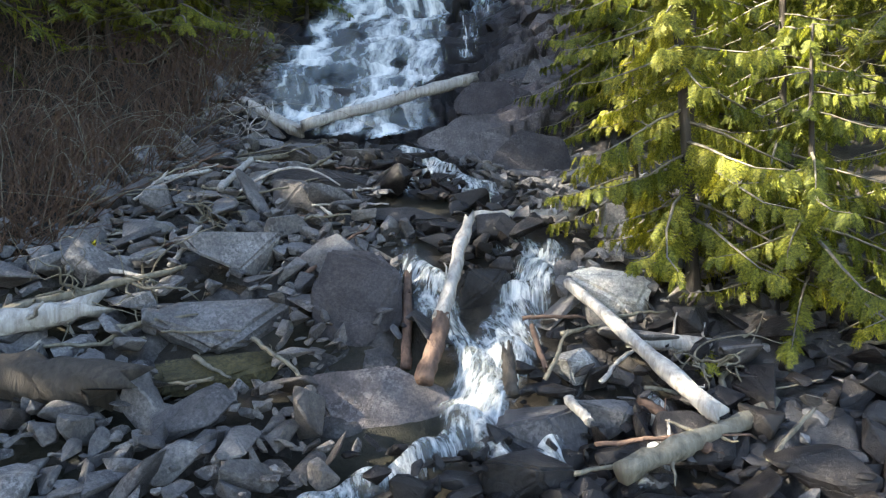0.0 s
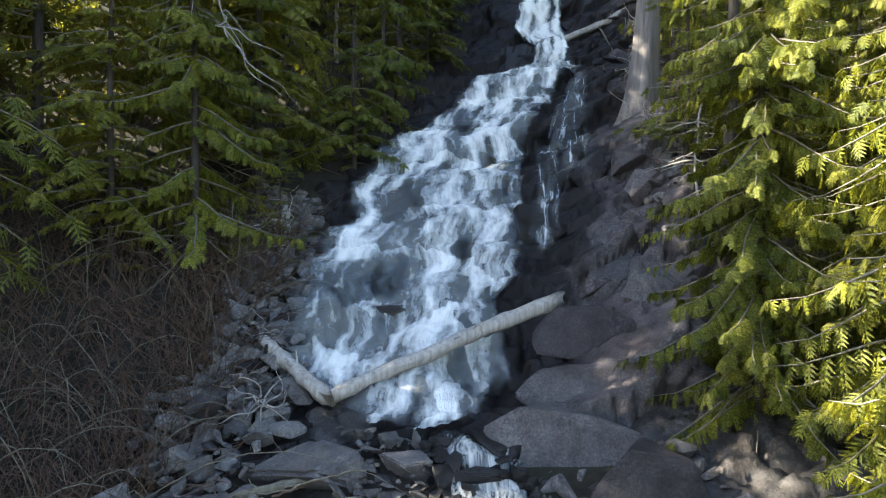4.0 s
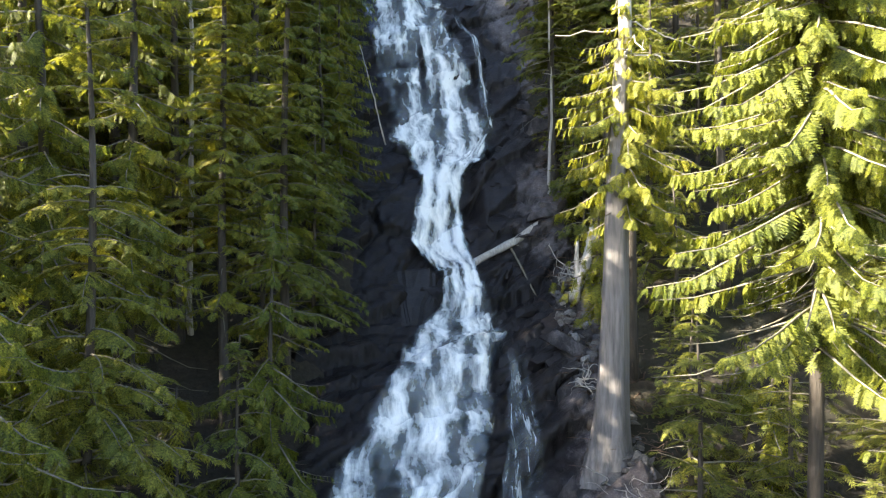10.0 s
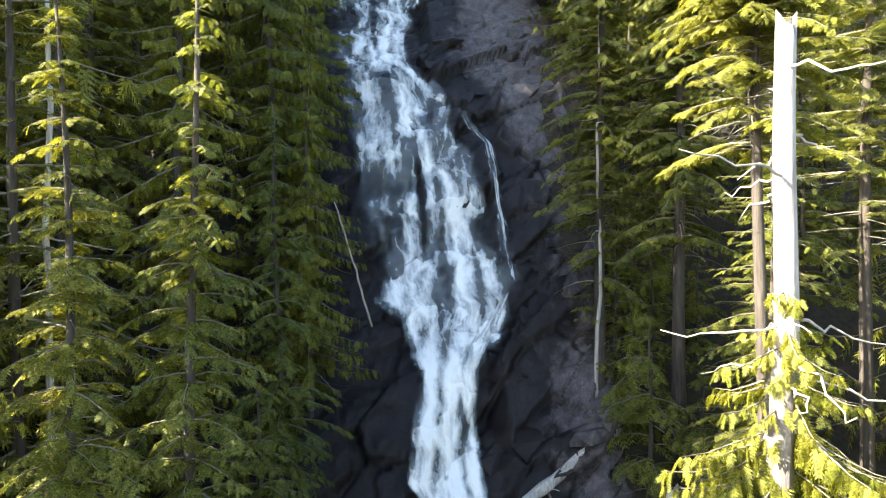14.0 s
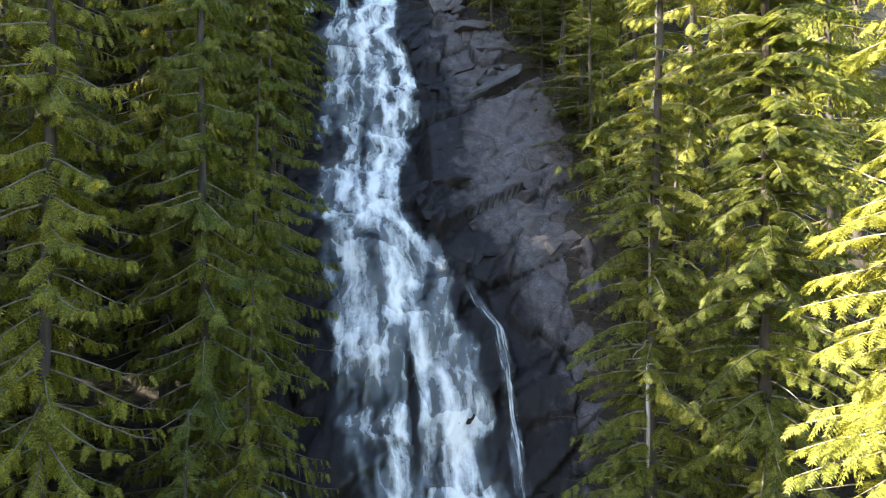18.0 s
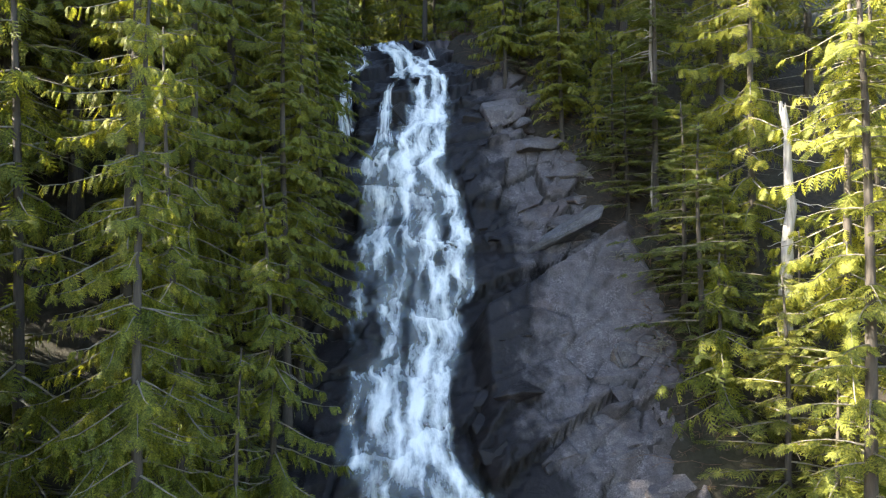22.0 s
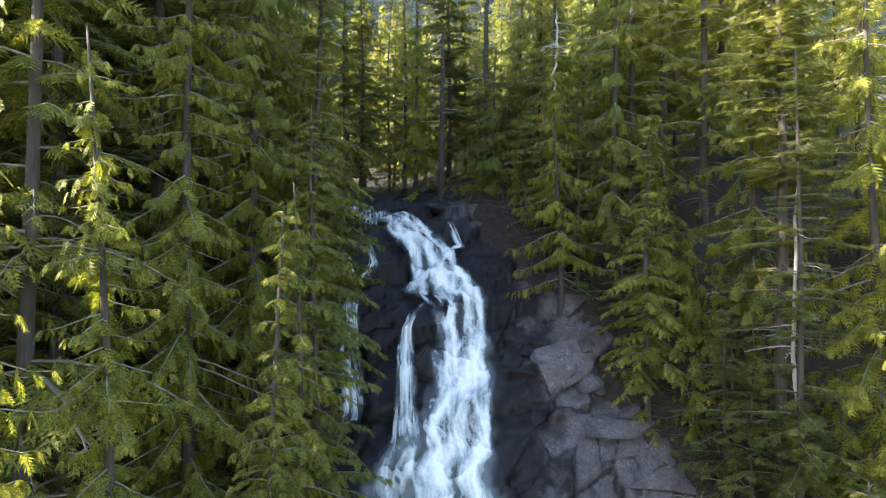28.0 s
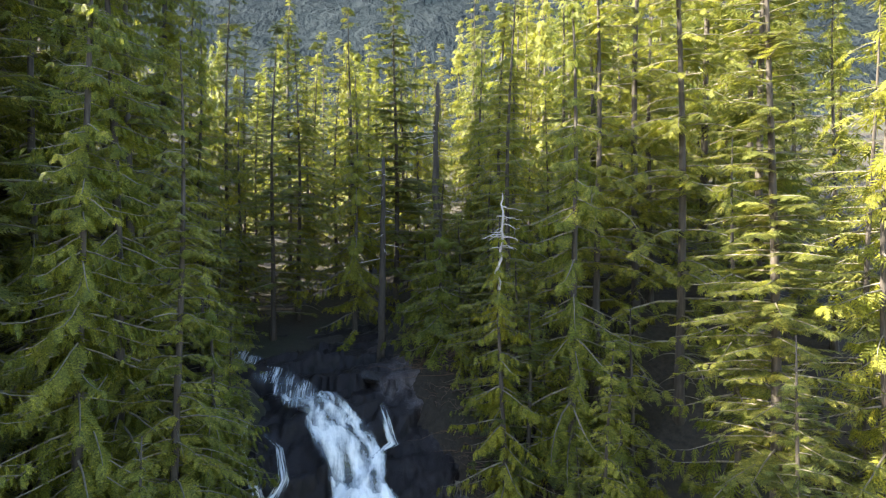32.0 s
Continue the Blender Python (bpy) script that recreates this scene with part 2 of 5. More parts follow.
HEMLOCK = foliage_material("hemlock_foliage", (0.096, 0.115, 0.023), (0.180, 0.19, 0.036), (0.30, 0.28, 0.06))
FIR = foliage_material("fir_foliage", (0.083, 0.100, 0.027), (0.150, 0.162, 0.040), (0.26, 0.24, 0.06))
BARK = bark_material("bark", (0.022, 0.017, 0.013), (0.08, 0.064, 0.05))
OLD_WOOD = bark_material("bleached_wood", (0.22, 0.19, 0.165), (0.56, 0.52, 0.47), (16, 16, 1.2))
TWIG = bark_material("twig_bark", (0.09, 0.078, 0.055), (0.25, 0.22, 0.165))
BRUSH = bark_material("bare_twigs", (0.06, 0.034, 0.022), (0.17, 0.105, 0.07))
ROT = bark_material("rotten_wood", (0.05, 0.028, 0.019), (0.19, 0.115, 0.08))
SLAB = rock_material("slab_rock", (0.058, 0.051, 0.052), (0.112, 0.102, 0.103), (0.85, 0.72, 0.64), 0.55, spots=0.35)
WATER = water_material("white_water")
STREAM = water_material("stream_water", (9, 2.2, 1), (2.6, 1.1, 1), 0.25)
PALE = rock_material("pale_rock", (0.22, 0.21, 0.20), (0.38, 0.37, 0.35), (0.9, 0.8, 0.68), 0.65)
MOSSY = rock_material("mossy_rock", (0.075, 0.062, 0.03), (0.15, 0.125, 0.055), (0.9, 0.85, 0.5), 0.75)
YELLOW = bark_material("yellow_cloth", (0.62, 0.48, 0.02), (0.85, 0.70, 0.06), (30, 30, 30))
FLOOR = ground_material()

# darker than the stones: the shade of their gaps is in the colour
GAP_SHADE_BED = rock_material("rubble_bed", (0.025, 0.023, 0.023), (0.062, 0.058, 0.057), (0.8, 0.7, 0.6), 0.55, False)


def hazed_woods():
    m, nt, b, out = material("hazed_woods")
    pos = place(nt)
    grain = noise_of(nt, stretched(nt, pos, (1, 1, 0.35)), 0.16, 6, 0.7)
    # the haze of distance is painted in as a blue-grey base colour
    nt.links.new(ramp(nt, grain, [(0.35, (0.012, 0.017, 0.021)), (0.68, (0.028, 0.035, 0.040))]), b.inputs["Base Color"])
    b.inputs["Roughness"].default_value = 1.0
    b.inputs["Specular IOR Level"].default_value = 0.0
    bump(nt, b, grain, 1.0, 5.0)
    return m


HAZE = hazed_woods()

# ---- shape of the hillside ----
PROFILE_Y = [-400, -60, -8, 0, 4, 6.8, 8.2, 10.3, 13, 14.6, 15.6, 17.4, 20.5, 22, 26.4, 29, 31.4, 34, 36, 39.4, 40.8, 43.9, 45.4, 47.3, 49, 51.6, 54, 56.9, 62, 75, 120, 260]
PROFILE_Z = [-70, -19, -6, -4, -2.9, -1.9, -1.0, 0, 0.9, 1.5, 2.2, 3.4, 5.4, 6.3, 9.6, 10.9, 12.2, 15.6, 17.7, 23.2, 25.4, 28.2, 30, 32, 34.6, 37.6, 39.0, 41.3, 42.4, 44.3, 52, 90]
ROCK_Y = [10, 14, 20, 26, 31, 36, 41, 45, 48, 51, 54, 57, 62]
ROCK_R = [1.5, 2.6, 3.6, 3.9, 5.0, 6.0, 6.6, 7.2, 6.3, 5.1, 3.6, 2.4, 1.5]
ROCK_L = [-6.0, -5.0, -5.2, -4.2, -2.6, -3.0, -3.4, -3.4, -3.2, -3.0, -3.0, -3.4, -5.5]


def profile(y):
    return np.interp(y, PROFILE_Y, PROFILE_Z)


def rock_edges(y):
    return np.interp(y, ROCK_Y, ROCK_L), np.interp(y, ROCK_Y, ROCK_R)


def wave(x, y, s):
    return (np.sin(x * 0.9 / s + 1.3) * np.cos(y * 1.1 / s + 0.4) + 0.6 * np.sin(x * 2.1 / s + y * 1.7 / s) + 0.4 * np.cos(y * 3.3 / s - x * 2.7 / s)) / 2


def ground_height(x, y):
    """The height of the forest floor and of the talus slope."""
    x, y = np.asarray(x, float), np.asarray(y, float)
    lo, hi = rock_edges(y)
    upper = np.clip((y - 14) / 6, 0, 1)
    right = np.clip(x - hi + 1.2, 0, None)
    left = np.clip(lo + 0.6 - x, 0, None)
    bank = np.clip(right, 0, 2) * 0.5 * upper + np.clip(right - 2, 0, 60) * 0.16 + np.clip(left, 0, 40) * (0.10 + 0.12 * upper) + np.clip(left - 4.5, 0, 30) * 0.25
    return profile(y) + bank + 0.25 * wave(x, y, 2.2) * np.clip(np.minimum(right + left, 1), 0.15, 1)


def facets(u, v, size, seed):
    """Broken blocks: a step and a tilt for each cell of a jittered grid, with the distance to the nearest joint."""
    rng = np.random.default_rng(seed)
    table = rng.random((64, 64, 5))
    cu, cv = np.floor(u / size).astype(int), np.floor(v / size).astype(int)
    best = np.full(u.shape, 1e9)
    second = best.copy()
    step = np.zeros(u.shape)
    for i in (-1, 0, 1):
        for j in (-1, 0, 1):
            a, b = cu + i, cv + j
            r = table[a % 64, b % 64]
            du, dv = u - (a + r[..., 0]) * size, v - (b + r[..., 1]) * size
            d = np.hypot(du, dv)
            h = (r[..., 2] - 0.5) * 1.0 + ((r[..., 3] - 0.5) * du + (r[..., 4] - 0.75) * dv) / size
            nearer = d < best
            second = np.where(nearer, best, np.minimum(second, d))
            step = np.where(nearer, h, step)
            best = np.where(nearer, d, best)
    return step, second - best


def rock_surface(x, y):
    """A point of the cliff over (x, y) as arrays X, Y, Z."""
    x, y = np.asarray(x, float), np.asarray(y, float)
    base = 0.25 * (profile(y - 0.5) + 2 * profile(y) + profile(y + 0.5))
    slope = (profile(y + 0.4) - profile(y - 0.4)) / 0.8
    n = np.sqrt(1 + slope ** 2)
    along = y * 1.45
    warp = 0.12 * wave(x, along, 1.1)
    big, joint = facets(x * 0.42 + along * 0.24 + warp, along * 0.9 - x * 0.62, 1.7, 4)
    mid, crack = facets(x * 0.62 + along * 0.2, along * 0.95 - x * 0.55 + warp, 0.95, 9)
    chip, seam = facets(x * 0.9 + along * 0.5, along * 0.9 - x * 0.8, 0.42, 15)
    dry = np.interp(x - 0.25 * np.sin(y * 1.3), [1.2, 2.6, 5.0], [0.75, 1.0, 1.1])
    # the two long slabs whose upper edges climb to the right, and the steps under the fan
    slab, calm = 0.0, 1.0
    for foot, run, tall_by, start, reach in ((44.6, 0.42, 0.9, 1.7, 3.4), (34.2, 0.62, 0.75, 2.3, 2.2), (22.4, 0.30, 0.5, 0.9, 2.0)):
        below = foot + run * (x - start) - y
        on = np.clip((x - start) / 0.5, 0, 1) * np.clip(below / 0.1, 0, 1)
        slab = slab + tall_by * on * np.exp(-np.clip(below, 0, None) / reach)
        calm = calm * (1 - 0.7 * on * np.clip((reach * 0.8 - below) / 0.4, 0, 1))
    out = 0.50 * big * (0.4 + 0.6 * calm) + 0.34 * dry * calm * mid + 0.10 * calm * chip + slab
    out = out - 0.16 * (0.25 + 0.75 * calm) * np.exp(-(joint / 0.06) ** 2) - 0.09 * dry * calm * np.exp(-(crack / 0.045) ** 2) - 0.035 * calm * np.exp(-(seam / 0.04) ** 2)
    out = out + 0.65 * np.exp(-((x - 0.35) / 0.75) ** 2 - ((y - 40.3) / 0.9) ** 2)
    stairs = (y * 0.9 + 0.25 * np.sin(x * 1.1)) % 1.0
    out = out + np.interp(y, [14, 15, 30, 31], [0, 0.22, 0.22, 0]) * (0.5 - stairs)
    lo, hi = rock_edges(y)
    side = np.minimum(hi + 0.8 - x, x - lo + 0.8)
    out = out - 1.2 * np.clip(0.6 - side, 0, 1.5)
    bank = np.clip(x - hi + 2.4, 0, 3) * 0.34 * np.interp(y, [13, 18, 33, 37], [0, 1, 1, 0.2])
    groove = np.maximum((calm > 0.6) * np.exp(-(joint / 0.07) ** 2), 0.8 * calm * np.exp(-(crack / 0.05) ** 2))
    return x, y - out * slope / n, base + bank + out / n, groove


def water_line(x, y):
    """A smoother skin over the cliff for the falling water."""
    X, Y, Z = 0, 0, 0
    for dx, dy, w in ((0, 0, 0.2), (0.22, 0, 0.1), (-0.22, 0, 0.1), (0, 0.25, 0.15), (0, -0.25, 0.15), (0.3, 0.3, 0.075), (-0.3, 0.3, 0.075), (0.3, -0.3, 0.075), (-0.3, -0.3, 0.075)):
        a, b, c, _ = rock_surface(x + dx, y + dy)
        X, Y, Z = X + w * a, Y + w * b, Z + w * c
    return X, Y, Z


def on_rock(x, y, lift=0.0):
    """A place on the cliff."""
    return (x, y, float(rock_surface(np.array([x]), np.array([y]))[2][0]) + lift)


# ---- mesh helpers ----
def mesh_of(name, verts, faces, *mats, smooth=False):
    """A mesh out of arrays; faces all have the same number of corners."""
    verts, faces = np.asarray(verts, np.float32), np.asarray(faces, np.int32)
    me = bpy.data.meshes.new(name)
    k = faces.shape[1]
    me.vertices.add(len(verts))
    me.vertices.foreach_set("co", verts.ravel())
    me.loops.add(faces.size)
    me.loops.foreach_set("vertex_index", faces.ravel())
    me.polygons.add(len(faces))
    me.polygons.foreach_set("loop_start", np.arange(0, faces.size, k, dtype=np.int32))
    me.polygons.foreach_set("loop_total", np.full(len(faces), k, np.int32))
    if smooth:
        me.polygons.foreach_set("use_smooth", np.ones(len(faces), bool))
    for m in mats:
        me.materials.append(m)
    me.update(calc_edges=True)
    return me


def grid_faces(rows, cols):
    a = (np.arange(rows - 1)[:, None] * cols + np.arange(cols - 1)).ravel()
    return np.stack([a, a + 1, a + cols + 1, a + cols], 1)


def part(name, me, parent, label=""):
    ob = new(name, me)
    ob.parent = parent
    if label:
        ob["label"] = label
    return ob


def thing(name, at, label, category, group="", kind="", turn=0.0):
    ob = new(name)
    ob.empty_display_size = 0.2
    ob.matrix_world = pose(*at, 0, 0, turn)
    return tagged(ob, label, category, group, kind)


def tube(points, radii, sides=6, cap=True):
    """Vertices and quads of a tube along a line."""
    points, radii = np.asarray(points, float), np.asarray(radii, float)
    t = np.gradient(points, axis=0)
    t /= np.linalg.norm(t, axis=1)[:, None] + 1e-9
    ref = np.where(np.abs(t[:, 2:3]) > 0.9, [[1.0, 0, 0]], [[0, 0, 1.0]])
    a = np.cross(t, ref)
    a /= np.linalg.norm(a, axis=1)[:, None] + 1e-9
    b = np.cross(t, a)
    w = np.arange(sides) * 2 * np.pi / sides
    v = points[:, None] + radii[:, None, None] * (np.cos(w)[None, :, None] * a[:, None] + np.sin(w)[None, :, None] * b[:, None])
    n = len(points)
    i, j = np.meshgrid(np.arange(n - 1), np.arange(sides), indexing="ij")
    f = np.stack([i * sides + j, i * sides + (j + 1) % sides, (i + 1) * sides + (j + 1) % sides, (i + 1) * sides + j], -1).reshape(-1, 4)
    v = v.reshape(-1, 3)
    if cap:
        v = np.concatenate([v, points[:1], points[-1:]])
        c = len(v)
        k = np.arange(sides)
        low = np.stack([np.full(sides, c - 2), (k + 1) % sides, k, np.full(sides, c - 2)], 1)
        top = np.stack([np.full(sides, c - 1), (n - 1) * sides + k, (n - 1) * sides + (k + 1) % sides, np.full(sides, c - 1)], 1)
        f = np.concatenate([f, low[:, [0, 1, 2, 2]], top[:, [0, 1, 2, 2]]])
    return v, f


def join(pieces):
    verts, faces, n = [], [], 0
    for v, f in pieces:
        verts.append(v)
        faces.append(f + n)
        n += len(v)
    return np.concatenate(verts), np.concatenate(faces)


def solid(name, pieces, *mats, smooth=True):
    """A mesh of tubes; the closing fans are real triangles."""
    v, f = join(pieces)
    tri = f[:, 2] == f[:, 3]
    me = bpy.data.meshes.new(name)
    me.from_pydata(v.tolist(), [], [q[:3] for q in f[tri].tolist()] + f[~tri].tolist())
    if smooth:
        me.polygons.foreach_set("use_smooth", np.ones(len(me.polygons), bool))
    for m in mats:
        me.materials.append(m)
    return me

# ---- ground, cliff, far hills ----
def uneven(*spans):
    out = []
    for a, b, n in spans:
        out.extend(np.linspace(a, b, n, endpoint=False))
    return np.array(out + [spans[-1][1]])


gx = uneven((-900, -120, 12), (-120, -30, 24), (-30, -10, 32), (-10, 10, 50), (10, 30, 24), (30, 120, 24), (120, 900, 12))
gy = uneven((-400, -40, 12), (-40, -4, 24), (-4, 64, 130), (64, 140, 60), (140, 260, 12))
GX, GY = np.meshgrid(gx, gy)
GZ = ground_height(GX, GY)
lo, hi = rock_edges(GY)
under = np.clip(np.minimum(hi - 0.2 - GX, GX - lo - 0.2), 0, 1) * np.clip((GY - 14) / 2, 0, 1) * np.clip((61 - GY) / 2, 0, 1)
GZ = GZ - 1.3 * under
ground = tagged(new("ground", mesh_of("ground", np.stack([GX, GY, GZ], -1).reshape(-1, 3), grid_faces(*GX.shape), FLOOR, smooth=True)),
                "dark forest floor of needles, moss and earth on a steep slope", "ground", kind="structure")

cx = np.arange(-6.6, 8.9, 0.08)
cy = uneven((12.5, 31, 230), (31, 52, 350), (52, 62.5, 80))
CX, CY = np.meshgrid(cx, cy)
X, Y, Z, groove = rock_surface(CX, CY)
cliff_mesh = mesh_of("cliff", np.stack([X, Y, Z], -1).reshape(-1, 3), grid_faces(*CX.shape), CLIFF)

# half-width and middle of the fall, going up the slope
FALL_Y = [14.0, 14.9, 15.5, 16.8, 18.7, 21.2, 22.8, 24.1, 26.2, 27.8, 30.2, 31.0, 31.5, 32.2, 33.3, 34.0, 34.7, 35.9, 37.1, 38.5, 39.7, 41.1, 41.7, 43.0, 44.8, 45.4, 47.0, 48.8, 49.6, 50.4, 51.3, 52.4, 53.2, 54.0, 55.0, 55.9, 56.5, 57.2]
FALL_L = [-2.4, -2.5, -3.9, -4.1, -4.15, -3.9, -3.4, -2.6, -1.3, -0.6, 0.8, 0.85, 0.65, 0.15, 0.25, 0.5, 0.44, -0.07, -0.42, -0.92, -1.05, -1.4, -1.8, -1.5, -1.5, -1.55, -1.5, -1.4, -0.4, -0.05, 0.3, 0.0, -0.6, -0.4, -0.75, -1.3, -1.9, -2.4]
FALL_R = [-0.85, -0.75, -0.58, -0.62, -0.35, -0.1, 0.0, 0.35, 1.1, 1.8, 1.87, 1.78, 1.7, 1.6, 1.62, 1.8, 2.5, 3.15, 3.1, 2.65, 2.2, 1.35, 1.06, 1.0, 1.3, 1.75, 1.5, 1.29, 1.36, 1.5, 1.45, 1.5, 1.3, 0.8, 0.65, 0.2, -0.6, -1.3]
wl, wr = np.interp(CY, FALL_Y, FALL_L), np.interp(CY, FALL_Y, FALL_R)
out_of_water = np.maximum(CX - wr, wl - CX)
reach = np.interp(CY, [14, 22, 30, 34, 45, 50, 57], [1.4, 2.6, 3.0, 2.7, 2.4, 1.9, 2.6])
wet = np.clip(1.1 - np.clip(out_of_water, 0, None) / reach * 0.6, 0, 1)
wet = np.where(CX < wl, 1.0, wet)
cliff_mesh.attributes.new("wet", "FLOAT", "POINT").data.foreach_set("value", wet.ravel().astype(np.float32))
# where the shade in the joints is painted
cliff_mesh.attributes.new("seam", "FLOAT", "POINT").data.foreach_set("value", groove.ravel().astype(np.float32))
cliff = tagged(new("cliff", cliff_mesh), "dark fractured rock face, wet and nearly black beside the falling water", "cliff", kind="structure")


def water_sheet(name, rows, across, label, strands, density, lift=0.34, seed=3):
    """A skin of white water. rows: y, left and right edge as arrays; strands: middle, width and strength over the breadth."""
    y, left, right = rows
    u = np.linspace(0, 1, across)
    rng = np.random.default_rng(seed)
    knots = np.arange(y[0], y[-1] + 1, 0.6)
    width = np.minimum(right - left, 3)
    loose = [0.05 * width * np.interp(y, knots, rng.standard_normal(len(knots))) for _ in range(2)]
    pad = np.minimum(0.36, 0.2 * width)
    left, right = left - pad + loose[0], right + pad + loose[1]
    U, YY = np.meshgrid(u, y)
    A = left[:, None] + (right - left)[:, None] * U
    a, b, c = water_line(A, YY)
    c = c + lift + 0.05 * np.sin(U * 9 + YY * 2.0) * np.sin(YY * 5.1 + U * 3)
    b = b - lift * 0.8
    me = mesh_of(name, np.stack([a, b, c], -1).reshape(-1, 3), grid_faces(*U.shape), WATER, smooth=True)
    foam = np.zeros(U.shape)
    for mid, width, power in strands:
        shift = 0.06 * np.sin(YY * 0.9 + mid * 20) + 0.03 * np.sin(YY * 2.7)
        foam = np.maximum(foam, power * np.exp(-((U - mid - shift) / width) ** 2))
    foam = np.maximum(foam, np.interp(YY, [14, 24, 28], [0.30, 0.30, 0.0]))
    for rx, ry, wx, wy, dry in DRY:
        foam = foam - (0.35 if ry < 28 else 0.7) * dry * np.exp(-((A - rx) / (0.7 * wx)) ** 2 - ((YY - ry) / (1.4 * wy)) ** 2)
    foam = np.clip(0.24 + foam, 0, 1) * density(YY) * np.clip(np.minimum(U, 1 - U) / 0.12, 0, 1) ** 0.8
    foam = foam * np.clip((YY - y[0]) / 0.3, 0.3, 1) * np.clip((y[-1] - YY) / 0.5, 0.1, 1)
    me.attributes.new("foam", "FLOAT", "POINT").data.foreach_set("value", foam.ravel().astype(np.float32))
    flow = me.uv_layers.new(name="flow")
    length = np.concatenate([[0], np.cumsum(np.hypot(np.diff(b[:, across // 2]), np.diff(c[:, across // 2])))])
    uv = np.stack([U * min(3.0, float(np.mean(width))) + 0.15 * A, np.repeat(length[:, None], across, 1)], -1).reshape(-1, 2)
    loops = np.zeros(len(me.loops), np.int32)
    me.loops.foreach_get("vertex_index", loops)
    flow.data.foreach_set("uv", uv[loops].astype(np.float32).ravel())
    return tagged(new(name, me), label, "waterfall", kind="structure")


def fall_rows(y0, y1, step=0.09):
    y = np.arange(y0, y1, step)
    return y, np.interp(y, FALL_Y, FALL_L), np.interp(y, FALL_Y, FALL_R)


# rocks that part the water: x, y, half-widths, how dry
DRY = [(0.95, 38.3, 0.22, 1.3, 0.6), (2.55, 36.6, 0.25, 1.0, 0.5), (-2.7, 20.6, 0.5, 0.7, 0.9), (-1.7, 24.2, 0.4, 1.0, 0.5), (-3.15, 18.8, 0.35, 1.1, 0.6), (-2.35, 17.7, 0.3, 1.0, 0.5), (-1.2, 18.6, 0.4, 0.6, 0.4),
       (-0.9, 21.8, 0.3, 0.8, 0.45), (0.35, 40.6, 0.55, 0.35, 0.35), (-1.0, 44.2, 0.3, 0.9, 0.35), (0.2, 46.9, 0.25, 1.0, 0.3), (1.1, 42.6, 0.3, 0.7, 0.4), (-0.45, 50.8, 0.3, 1.2, 0.9), (0.0, 52.6, 0.14, 0.22, 0.9), (0.4, 52.0, 0.13, 0.2, 0.9), (0.9, 52.2, 0.2, 0.3, 0.6), (0.0, 55.6, 0.3, 0.4, 0.4),
       (-0.6, 46.0, 0.16, 0.8, 0.4), (0.5, 45.2, 0.2, 0.9, 0.45), (-0.2, 43.0, 0.25, 0.5, 0.4), (0.3, 48.2, 0.2, 0.7, 0.35), (1.6, 37.6, 0.18, 1.2, 0.45), (0.2, 38.0, 0.15, 1.0, 0.35), (1.2, 35.4, 0.16, 0.9, 0.4), (-2.0, 22.2, 0.3, 0.5, 0.5), (0.4, 27.6, 0.2, 0.6, 0.4)]
water_sheet("waterfall", fall_rows(14.2, 57.2), 52, "white water falling in steps and veils over dark rock",
            ((0.60, 0.15, 0.50), (0.82, 0.11, 0.42), (0.30, 0.12, 0.38), (0.12, 0.08, 0.26), (0.46, 0.08, 0.26)),
            lambda y: np.interp(y, [14, 17, 24, 29, 31.5, 33.5, 36, 39, 41, 44, 48, 50, 52, 55, 56.5], [0.92, 0.92, 0.96, 1.1, 1.4, 1.5, 1.1, 0.95, 1.05, 0.95, 1.1, 1.15, 1.2, 1.05, 0.95]))


def side_stream(name, y0, y1, middle, half, label, seed, density=1.0):
    y = np.arange(y0, y1, 0.09)
    m = np.interp(y, *middle)
    h = np.interp(y, *half)
    return water_sheet(name, (y, m - h, m + h), 12, label, ((0.5, 0.4, 0.5),), lambda v: density + 0 * v, seed=seed)


side_stream("side_strand", 48.9, 52.4, ([48.9, 50, 51.4, 52.4], [-0.9, -0.8, -0.75, -0.1]), ([48.9, 51, 52.4], [0.35, 0.22, 0.12]), "thin strand of white water beside a dark rock", 11, 1.1)
side_stream("side_strand", 49.5, 53.0, ([49.5, 51, 53], [-2.2, -2.5, -2.5]), ([49.5, 53], [0.3, 0.2]), "thin broken trickles over black rock", 12, 1.0)
side_stream("side_strand", 53.3, 56.0, ([53.3, 53.75, 55.2, 56.0], [-3.0, -2.45, -3.25, -3.05]), ([53.3, 54, 56], [0.25, 0.13, 0.1]), "thin broken trickles over black rock", 13, 1.0)
side_stream("side_strand", 53.5, 55.4, ([53.5, 54.1, 55.0, 55.4], [-2.3, -1.8, -2.05, -2.7]), ([53.5, 54, 55.4], [0.25, 0.12, 0.1]), "thin broken trickles over black rock", 19, 1.0)
side_stream("side_strand", 54.75, 56.2, ([54.75, 55.1, 56.2], [0.6, 1.25, 0.85]), ([54.75, 55.1, 56.2], [0.12, 0.16, 0.1]), "thin strand of white water over a dark rock", 20, 1.0)
side_stream("side_strand", 18.4, 26.9, ([18.4, 20.6, 22, 26.9], [0.45, 0.75, 0.7, 2.05]), ([18.4, 26.9], [0.3, 0.14]), "thin trickles down a wet rock slab", 14, 0.36)
side_stream("side_strand", 21.0, 27.3, ([21, 24, 27.3], [1.5, 1.6, 2.1]), ([21, 27.3], [0.35, 0.25]), "thin trickles down a wet rock slab", 15, 0.28)
side_stream("side_strand", 35.9, 40.0, ([35.9, 37.5, 39.0, 40.0], [3.6, 3.55, 3.5, 2.4]), ([35.9, 40], [0.22, 0.12]), "thin trickle down black rock", 16, 0.45)
